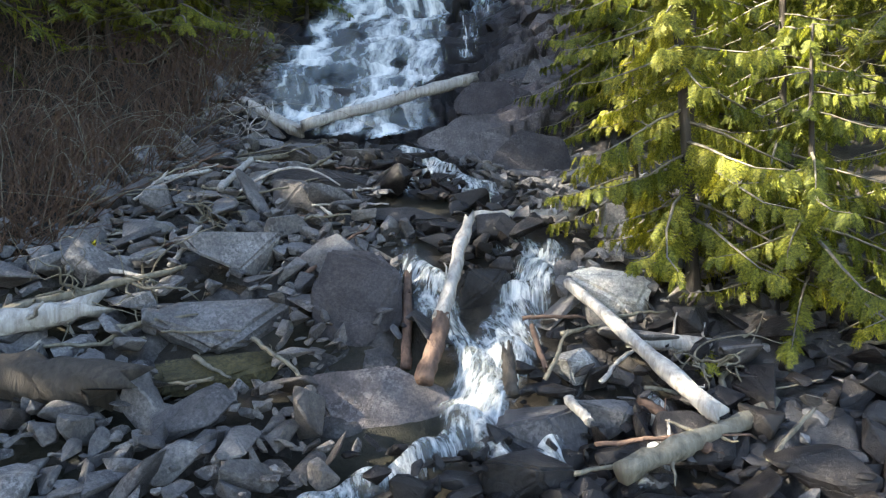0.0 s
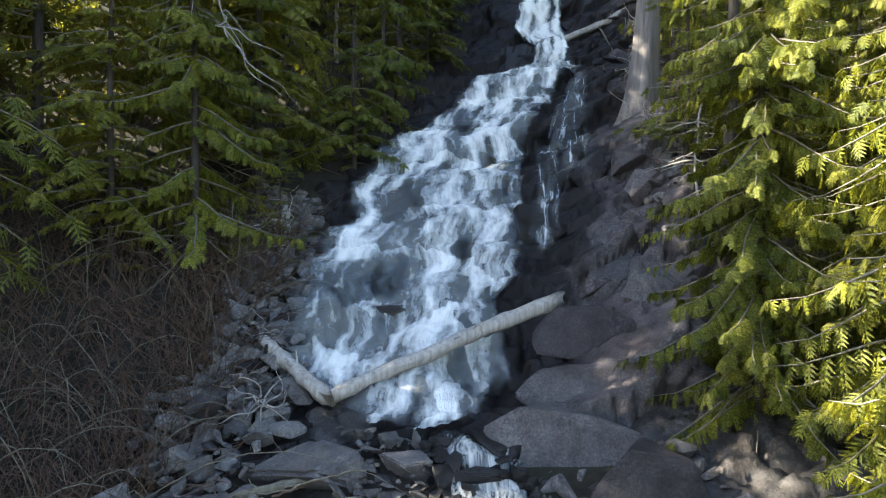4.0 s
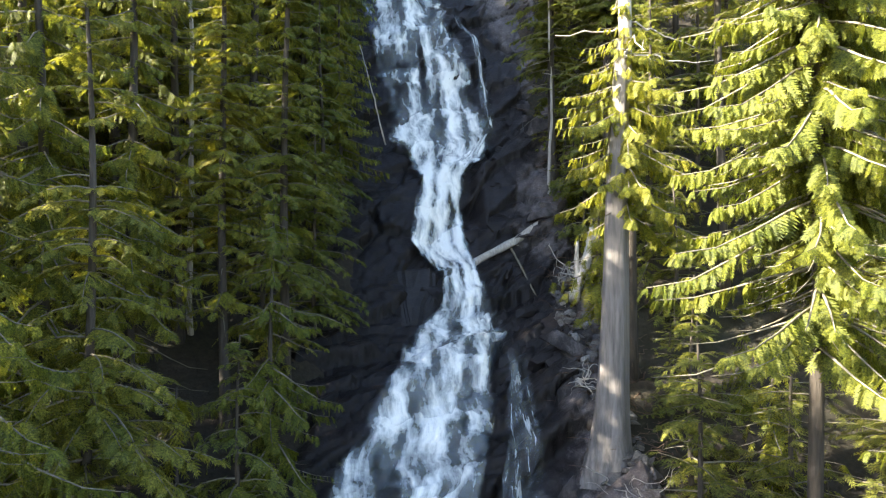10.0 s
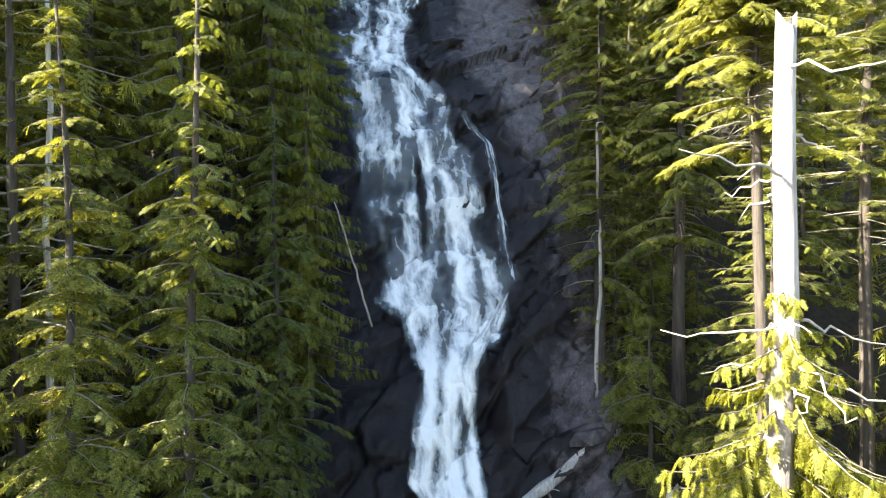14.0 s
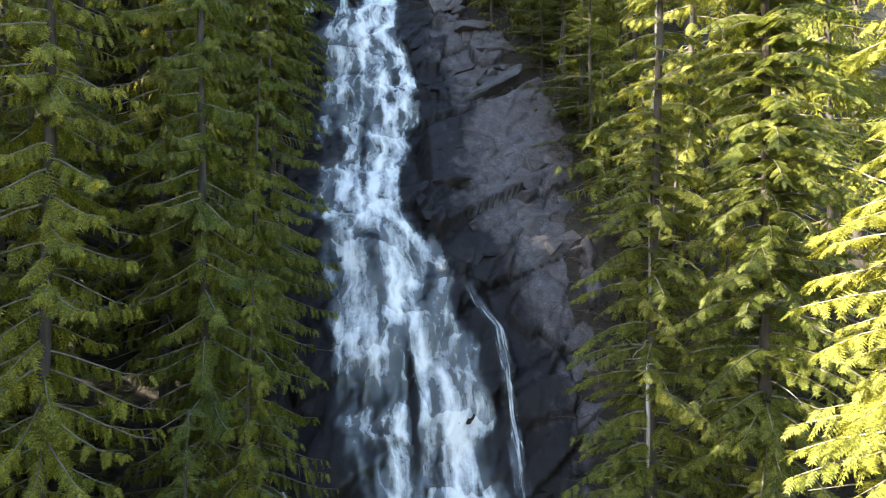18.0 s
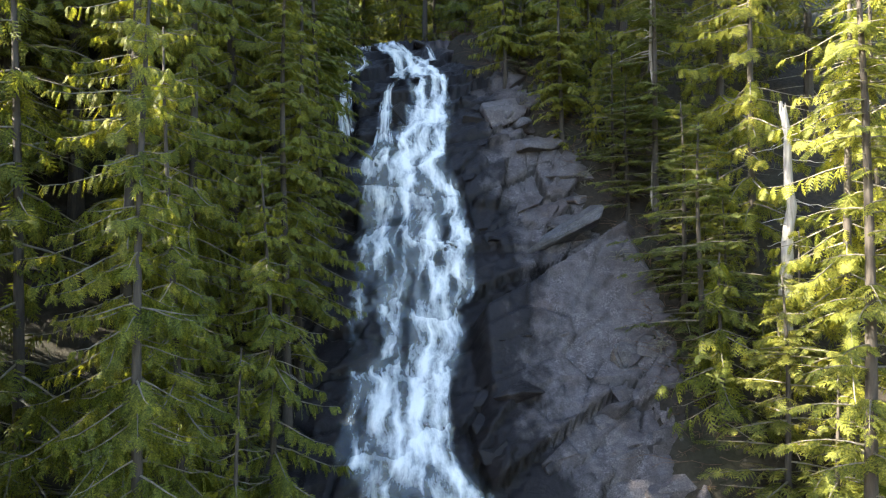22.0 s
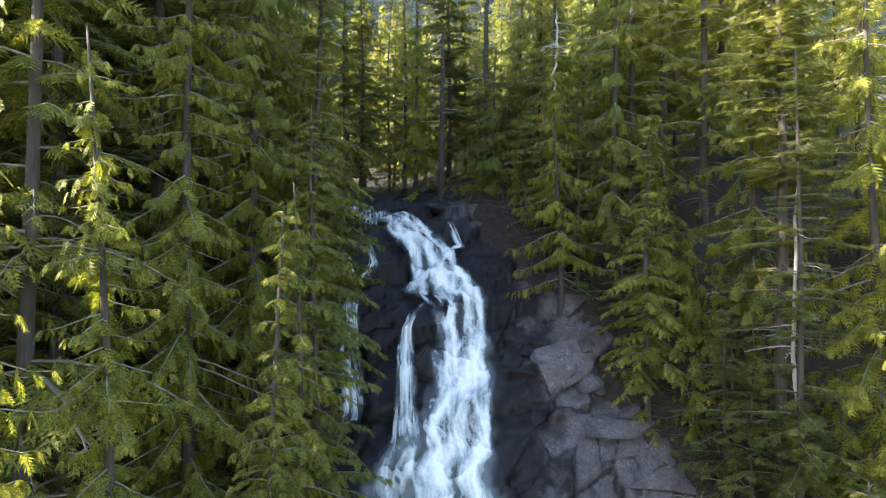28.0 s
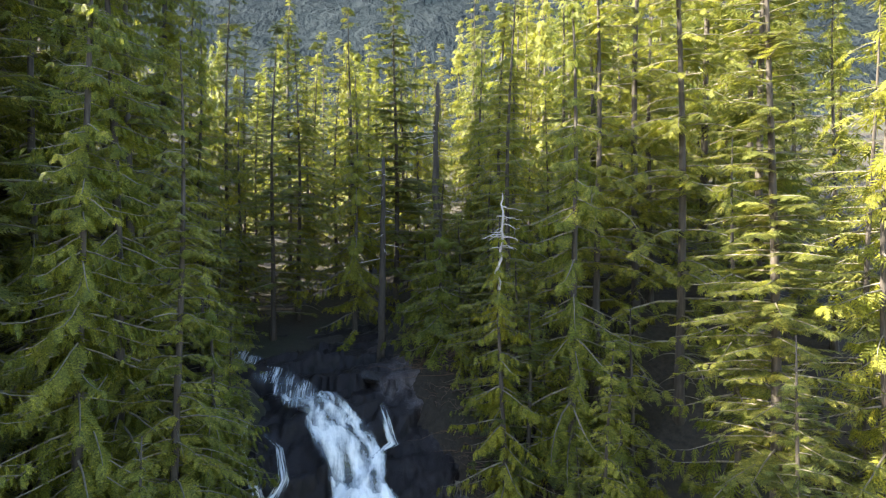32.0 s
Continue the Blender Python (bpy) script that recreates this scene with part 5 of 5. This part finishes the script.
BLOCKS = [stone_data(560 + k, (0.35, 0.5, 0.7)[k % 3], 9 + k % 4, 0.018) for k in range(16)]
blocks, soaked = [], []
for _ in range(190):  # broken blocks that stand out of the rock face, along its slanting joints
    pick = rng.random()
    y = rng.uniform(40.5, 44.5) if pick < 0.32 else rng.uniform(46.6, 53) if pick < 0.46 else rng.uniform(31, 38) if pick < 0.68 else rng.uniform(16.5, 30)
    lo, hi = (float(v) for v in rock_edges(y))
    edge_w = float(np.interp(y, FALL_Y, FALL_R))
    x = hi + 0.3 - (hi - edge_w - 0.2) * rng.random() ** 1.5
    size = rng.uniform(0.35, 1.0) * (1.7 if rng.random() < 0.25 else 1.0)
    if y > 46.6:
        size *= 1.5
    if 42.8 < y < 46.6 and x < 6.0 or (33 < y < 35.5 and x > 2.5):
        size *= 0.4
    X, Y, Z, _ = (float(v[0]) for v in rock_surface(np.array([x]), np.array([y])))
    m = pose(X, Y, Z - 0.06 * size, 50 + rng.normal(0, 9), rng.normal(0, 9), 0) @ pose(0, 0, 0, 0, 0, rng.normal(38, 16)) @ Matrix.Diagonal((size * 1.35, size * 0.85, size * 0.62, 1))
    blocks.append((m, int(rng.integers(16)), False))
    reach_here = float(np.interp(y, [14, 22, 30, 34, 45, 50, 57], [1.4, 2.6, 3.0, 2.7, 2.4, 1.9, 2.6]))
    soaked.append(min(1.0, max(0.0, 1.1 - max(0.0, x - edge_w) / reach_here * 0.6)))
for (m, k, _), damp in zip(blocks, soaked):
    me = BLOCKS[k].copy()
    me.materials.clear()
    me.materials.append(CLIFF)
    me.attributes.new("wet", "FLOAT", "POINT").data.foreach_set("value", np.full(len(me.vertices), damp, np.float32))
    part("block", me, cliff).matrix_world = m

# ---- logs, snags, roots and brush ----
def crooked(p0, p1, n, amount, seed):
    r = np.random.default_rng(seed)
    p0, p1 = np.array(p0, float), np.array(p1, float)
    q = np.linspace(0, 1, n)
    off = np.cumsum(r.normal(0, amount, (n, 3)), axis=0)
    off -= off[0] + q[:, None] * (off[-1] - off[0])
    return p0 + q[:, None] * (p1 - p0) + off


def log(p0, p1, r0, r1, mat, label, seed, name="log", stubs=3, bend=0.015, split_end=True):
    """A weathered log with uneven girth, stubs of branches and a broken end."""
    r = np.random.default_rng(seed)
    n = 14
    line = crooked(p0, p1, n, bend * np.linalg.norm(np.array(p1) - p0) / 4, seed)
    radii = np.linspace(r0, r1, n) * r.uniform(0.9, 1.1, n)
    v, f = tube(line, radii, 12)
    v = v + 0.10 * r0 * r.normal(0, 1, v.shape)
    if split_end:
        way = (line[-1] - line[-2]) / np.linalg.norm(line[-1] - line[-2])
        v[(n - 1) * 12:n * 12] += way * r.uniform(-1, 1.6, (12, 1)) * r1 * 1.2
    ob = thing(name, line[0], label, "log", "driftwood on the talus")
    at = np.array(line[0])
    stem = part("stem", solid("stem", [(v - at, f)], mat), ob)
    for k in range(stubs):
        j = int(r.integers(2, n - 2))
        d = r.normal(0, 1, 3) + np.array([0, -0.4, 0.7])
        d /= np.linalg.norm(d)
        part("branch_stub", solid("branch_stub", [tube(crooked(line[j] - at, line[j] - at + d * r0 * r.uniform(1.5, 4), 5, 0.02, seed + k), np.linspace(0.25, 0.08, 5) * r0, 5)], mat), stem)
    return ob


log((-3.1, 14.45, 2.02), (0.62, 16.25, 3.46), 0.12, 0.145, OLD_WOOD, "long bleached log lying across the foot of the fall", 1)
log((-4.75, 15.6, 2.75), (-3.3, 14.7, 1.95), 0.11, 0.14, OLD_WOOD, "short weathered log beside the fall", 2)
log((-0.17, 6.73, -1.68), (0.01, 7.39, -1.07), 0.105, 0.095, ROT, "red-brown rotten foot of a leaning log", 3, stubs=0, split_end=False)
log((0.0, 7.35, -1.10), (0.34, 8.6, 0.02), 0.093, 0.07, OLD_WOOD, "leaning bleached log beside the cascade", 43, stubs=1)
log((-0.38, 7.2, -1.65), (-0.43, 8.2, -0.70), 0.06, 0.05, ROT, "short broken upright trunk beside the stream", 4, stubs=2)
log((1.5, 7.85, -0.72), (2.52, 5.85, -1.72), 0.06, 0.10, OLD_WOOD, "bleached plank-like log leaning down the rocks", 5, stubs=1)
log((2.05, 7.2, -1.28), (4.15, 7.0, -1.38), 0.09, 0.07, OLD_WOOD, "bleached log lying level among the rocks", 6)
log((0.45, 9.75, 0.05), (2.0, 10.0, 0.12), 0.09, 0.11, OLD_WOOD, "pale log lodged above the cascade", 7)
log((1.0, 10.2, 0.1), (2.2, 10.5, 0.30), 0.13, 0.08, OLD_WOOD, "pale log lodged above the cascade", 8)
log((-5.6, 6.7, -1.45), (-3.95, 7.45, -1.02), 0.17, 0.13, OLD_WOOD, "split grey log with pale torn wood", 9)
log((-5.0, 6.45, -1.52), (-3.1, 6.2, -1.62), 0.21, 0.22, BARK, "thick rotting log with a red-brown broken end", 10)
log((-5.2, 7.3, -1.2), (-3.2, 8.15, -0.62), 0.07, 0.03, TWIG, "long grey branch lying on the stones", 11, bend=0.05)
log((-3.45, 8.3, -0.62), (-3.3, 8.95, -0.15), 0.04, 0.025, OLD_WOOD, "short bleached branch standing up", 12, stubs=2, bend=0.06)
log((-4.3, 8.15, -0.65), (-3.6, 7.95, -0.75), 0.03, 0.02, OLD_WOOD, "thin bleached stick on the stones", 13, stubs=0)
log((-5.0, 10.7, 0.48), (-4.1, 11.5, 0.80), 0.05, 0.035, OLD_WOOD, "bleached branch at the edge of the talus", 14)
log((-3.6, 10.6, 0.45), (-3.5, 12.0, 1.05), 0.06, 0.05, OLD_WOOD, "bleached stick on the stones", 15, stubs=1)
log((-4.3, 12.4, 1.0), (-2.9, 12.9, 1.25), 0.07, 0.05, TWIG, "grey log under the slabs", 16)
log((1.25, 6.3, -1.72), (1.32, 5.75, -1.75), 0.055, 0.04, OLD_WOOD, "short pale broken stick", 17, stubs=0)
log((1.5, 5.3, -2.05), (3.1, 6.1, -1.72), 0.10, 0.08, TWIG, "grey log among wet rocks", 18)
log((2.0, 6.5, -1.75), (2.35, 5.6, -1.95), 0.05, 0.06, ROT, "brown rotten stick among wet rocks", 19, stubs=1)
log((2.7, 6.2, -1.75), (3.0, 7.0, -1.25), 0.035, 0.03, TWIG, "thin grey branch leaning on a log", 20, bend=0.06)
log((0.72, 6.55, -1.75), (0.70, 6.85, -1.35), 0.08, 0.06, BARK, "brown stump of wood in the cascade", 21, stubs=0)
log((1.05, 7.6, -1.2), (1.12, 6.9, -1.55), 0.03, 0.03, ROT, "brown stick beside the cascade", 22, stubs=1)
log(on_rock(1.75, 31.2, 0.25), on_rock(5.5, 32.3, 0.25), 0.13, 0.15, OLD_WOOD, "weathered log wedged across the rock beside the neck of the fall", 23, stubs=5)
log(on_rock(3.3, 31.6, 0.4), on_rock(3.7, 29.8, 0.15), 0.04, 0.02, TWIG, "thin dead pole hanging from a wedged log", 24, stubs=1)
log((4.3, 28.0, 11.6), (5.6, 29.6, 13.9), 0.17, 0.12, OLD_WOOD, "grey broken trunk leaning on the bank", 25, stubs=4)
log((4.55, 28.4, 11.9), (4.75, 28.9, 13.4), 0.12, 0.05, OLD_WOOD, "splintered grey stump on the bank", 26, stubs=3)
log((-5.3, 18.2, 3.9), (-5.6, 19.3, 5.3), 0.22, 0.10, OLD_WOOD, "splintered grey stump beside the fall", 27, name="stump", stubs=4)
log((-0.9, 34.2, 17.2), (-1.9, 33.0, 20.6), 0.03, 0.015, OLD_WOOD, "thin dead pole leaning beside the fall", 28, stubs=0)


rng = np.random.default_rng(88)
for k in range(66):  # thin sticks strewn over the stones
    if k < 48:
        x, y = rng.uniform(-5.5, -1.6), rng.uniform(6.2, 12.8)
    else:
        x, y = rng.uniform(0.9, 4.0), rng.uniform(5.4, 7.6)
    a, long = rng.normal(0.35, 0.7), rng.uniform(0.4, 1.5)
    p = np.array([x, y, float(profile(y)) + 0.26 + 0.12 * rng.random()])
    q = p + long * np.array([math.cos(a), 0.55 * math.sin(a), 0]) + np.array([0, 0, rng.normal(0, 0.06)])
    q[2] += float(profile(q[1]) - profile(y)) + (0.35 if rng.random() < 0.2 else 0.0)
    log(p, q, rng.uniform(0.012, 0.034), rng.uniform(0.008, 0.018), (OLD_WOOD, TWIG, ROT, TWIG)[k % 4], ("bleached thin stick on the stones", "grey thin stick on the stones", "red-brown rotten stick on the stones", "grey thin stick on the stones")[k % 4], 400 + k, name="stick", stubs=k % 2, bend=0.05)


def curls(name, centre, count, reach, radius, mat, label, seed, category="roots", down=-0.1, wild=0.085):
    """A tangle of bare twisting roots or twigs: each a part."""
    r = np.random.default_rng(seed)
    ob = thing(name, centre, label, category)
    for k in range(count):
        d = r.normal(0, 1, 3) + np.array([0, -0.3, down])
        d *= r.uniform(0.4, 1.0) * reach / np.linalg.norm(d)
        line = crooked((r.normal(0, 0.08), r.normal(0, 0.08), 0), d, 16, reach * wild, seed * 50 + k)
        for _ in range(2):
            line[1:-1] = 0.25 * line[:-2] + 0.5 * line[1:-1] + 0.25 * line[2:]
        part({"roots": "root", "cloth": "fold"}.get(category, "twig"), solid("root", [tube(line, np.linspace(1, 0.2, 16) * radius * r.uniform(0.5, 1.2), 5)], mat), ob)
    return ob


for k, (x, y, z, reach) in enumerate([(3.45, 22.7, 7.9, 1.5), (3.5, 21.6, 7.5, 1.1), (4.4, 28.8, 12.6, 1.5), (3.4, 24.9, 9.9, 0.9), (3.0, 54.0, 39.2, 0.9), (4.4, 50.6, 37.0, 1.0), (6.4, 45.2, 31.0, 1.3),
                                      (6.8, 43.0, 28.6, 1.3), (5.9, 47.5, 33.8, 1.0), (-5.4, 18.6, 4.7, 1.4), (-4.6, 15.9, 2.8, 1.2), (-4.2, 14.2, 1.9, 1.0), (2.7, 6.6, -1.4, 1.0), (-3.6, 7.9, -0.8, 1.2), (-4.4, 7.7, -0.9, 1.2), (-3.4, 9.6, 0.0, 0.8)]):
    curls("roots", (x, y, z), 12, reach * (0.8 if y > 30 else 1), 0.018, TWIG if y > 30 or y < 10 else OLD_WOOD, "tangle of grey bare roots and twigs" if y > 30 else "tangle of bleached bare roots and twigs", 60 + k, wild=0.06)
curls("cloth", (-4.7, 8.76, -0.42), 6, 0.22, 0.035, YELLOW, "crumpled bit of yellow cloth on the stones", 190, "cloth", -0.2)
# the thin arched branch on the boulders
arch = np.array([(-3.4 + 1.75 * q, 10.4 + 0.1 * q, 0.25 + 0.55 * math.sin(min(q, 1) * 2.6)) for q in np.linspace(0, 1, 12)])
part("stem", solid("stem", [tube(arch - arch[0], np.linspace(0.035, 0.015, 12), 6)], OLD_WOOD), thing("branch", arch[0], "thin pale branch arching over the boulders", "branch"))

for k, (x, y, z) in enumerate(((-6.6, 16.6, 10.2), (-6.2, 17.0, 9.0), (-7.0, 16.4, 11.6))):
    curls("dead_branches", (x, y, z), 4, 2.4, 0.016, OLD_WOOD, "long bare pale branches hanging in a cedar", 160 + k, "branches", -2.2, 0.03)

# the old cedar with a broken white top
foot = float(ground_height(3.45, 23.6)) - 0.3
old = thing("cedar_tree", (3.45, 23.6, foot), "old cedar with a fluted grey trunk and broken white top", "tree", "trees beside the fall")
z = np.linspace(0, 18.2 - foot, 26)
s = z / z[-1]
line = np.stack([0.62 * s + 0.05 * np.sin(s * 6), 0.3 * s, z], 1)
w = np.arange(20) * 2 * np.pi / 20
rad = (0.40 * (1 - 0.55 * s) + 0.32 * np.exp(-z / 0.8))[:, None] * (1 + 0.10 * np.cos(w * 5 + 1)[None] + 0.05 * np.cos(w * 9)[None] + 0.12 * np.exp(-z / 1.0)[:, None] * np.cos(w * 4)[None])
v = line[:, None] + rad[..., None] * np.stack([np.cos(w), np.sin(w), 0 * w], -1)[None]
i, j = np.meshgrid(np.arange(25), np.arange(20), indexing="ij")
f = np.stack([i * 20 + j, i * 20 + (j + 1) % 20, (i + 1) * 20 + (j + 1) % 20, (i + 1) * 20 + j], -1).reshape(-1, 4)
GREY_BARK = bark_material("grey_cedar_bark", (0.08, 0.07, 0.065), (0.24, 0.215, 0.20), (9, 9, 0.5))
part("trunk", mesh_of("trunk", v.reshape(-1, 3), f, GREY_BARK, smooth=True), old)
tip = np.stack([0.62 + 0.03 * np.sin(np.linspace(0, 6, 14)), 0.3 + 0 * np.linspace(0, 1, 14), np.linspace(z[-1] - 1.5, 22.6 - foot, 14)], 1)
tv, tf = tube(tip, np.linspace(0.17, 0.13, 14), 12)
tv[13 * 12:14 * 12, 2] += np.random.default_rng(3).uniform(-0.5, 0.35, 12)
broken = part("broken_top", solid("broken_top", [(tv, tf)], OLD_WOOD), old, "bleached splintered top")
for k in range(18):
    r = np.random.default_rng(900 + k)
    a, h = r.uniform(0, 6.28), r.uniform(17.5, 22.3) - foot
    start = np.array([0.62, 0.3, h])
    end = start + np.array([math.cos(a), math.sin(a), r.uniform(-0.4, 0.15)]) * r.uniform(0.6, 2.5)
    part("dead_branch", solid("dead_branch", [tube(crooked(start, end, 8, 0.08, 950 + k), np.linspace(0.026, 0.006, 8), 5)], OLD_WOOD), broken)
_, limb_mesh, crown_mesh = conifer(55, 5.2, 2.1, "cedar", 5, 0.02, 18.0, 0.12, 0.42)
for n, me in (("branchwork", limb_mesh), ("crown", crown_mesh)):
    p = part(n, me, old)
    p.location = (0.62, 0.2, 13.9 - foot)
    p["kind"] = "stuff"

# dead standing stems
for x, y, top, r0, label in ((3.9, 18.9, 7.6, 0.03, "thin grey dead stem beside the rock"), (10.2, 42.8, 34.8, 0.17, "splintered white snag among the trees"), (7.95, 46.1, 41.4, 0.06, "whitened dead stem among firs"), (3.78, 51.78, 47.3, 0.035, "bleached dead leader of a cedar"),
                             (5.2, 33.0, 26.2, 0.05, "bleached dead top among green sprays"), (-6.6, 27.5, 24.0, 0.07, "grey dead trunk among hemlocks"), (0.9, 59.6, 49.0, 0.13, "dark bare trunk above the crest"), (3.0, 60.6, 52.0, 0.15, "dark bare trunk above the crest")):
    g = top - 2.4 if "leader" in label else float(ground_height(x, y)) - 0.3
    ob = thing("dead_tree", (x, y, g), label, "tree", "dead trees")
    line = crooked((0, 0, 0), (0.1, 0.1, top - g), 14, 0.05, int(abs(x) * 10))
    dv, df = tube(line, np.linspace(1.25, 0.5, 14) * r0, 9)
    dv[13 * 9:14 * 9, 2] += np.random.default_rng(4).uniform(-0.3, 0.9, 9) * r0 * 3
    bole = part("trunk", solid("trunk", [(dv, df)], BARK if "dark" in label else OLD_WOOD), ob)
    for k in range(16):
        r = np.random.default_rng(int(abs(x) * 100) + k)
        h = r.uniform(0.45, 0.98)
        c = np.array([np.interp(h * (top - g), line[:, 2], line[:, 0]), np.interp(h * (top - g), line[:, 2], line[:, 1]), h * (top - g)])
        a = r.uniform(0, 6.28)
        part("branch", solid("branch", [tube(crooked(c, c + np.array([math.cos(a), math.sin(a), -0.2]) * r.uniform(0.3, 1.2) * (0.5 if "leader" in label else 1.0), 6, 0.03, k), np.linspace(0.018, 0.005, 6), 4)], OLD_WOOD), bole)

# bare brush on the bank beside the talus, and twigs under the trees
rng = np.random.default_rng(41)
pieces = []
for _ in range(3300):
    y = rng.uniform(8.3, 19)
    x = -5.35 - 6.5 * rng.random() ** 1.5 - 0.15 * max(0, 10 - y)
    g = float(ground_height(x, y))
    d = np.array([rng.normal(0.2, 0.7), rng.normal(-0.3, 0.5), rng.uniform(0.3, 1.4)])
    pieces.append(tube(crooked((x, y, g - 0.05), (x + d[0], y + d[1], g + d[2]), 6, 0.09, int(rng.integers(1e6))), np.linspace(0.012, 0.004, 6), 3, False))
tagged(new("brush", mesh_of("brush", *join(pieces), BRUSH)), "leafless brown brush covering the bank", "brush", kind="stuff")
pieces = []
for _ in range(150):  # longer pale stems that arch out of it
    y = rng.uniform(8.5, 18.5)
    x = -5.3 - 4.5 * rng.random() ** 1.4
    g = float(ground_height(x, y))
    side, long, high = rng.normal(0.5, 0.8), rng.uniform(0.8, 2.2), rng.uniform(0.5, 1.5)
    q = np.linspace(0, 1, 9)
    stem = np.stack([x + side * long * q, y - 0.3 * long * q, g + high * np.sin(q * 2.4)], 1) + np.cumsum(rng.normal(0, 0.02, (9, 3)), 0)
    pieces.append(tube(stem, np.linspace(0.012, 0.003, 9), 4, False))
tagged(new("brush", mesh_of("brush", *join(pieces), TWIG)), "long pale arching twigs standing out of the brush", "brush", kind="stuff")
pieces = []
for _ in range(1300):
    y = rng.uniform(20, 58)
    lo, hi = (float(q) for q in rock_edges(y))
    x = hi - 0.2 + rng.random() * 1.6
    g = float(ground_height(x, y))
    d = np.array([rng.normal(-0.3, 0.5), rng.normal(-0.3, 0.4), rng.uniform(-0.1, 0.5)])
    pieces.append(tube(crooked((x, y, g), (x + d[0], y + d[1], g + d[2]), 6, 0.07, int(rng.integers(1e6))), np.linspace(0.014, 0.004, 6), 3, False))
tagged(new("brush", mesh_of("brush", *join(pieces), BRUSH)), "dry twigs and roots along the edge of the rock", "brush", kind="stuff")
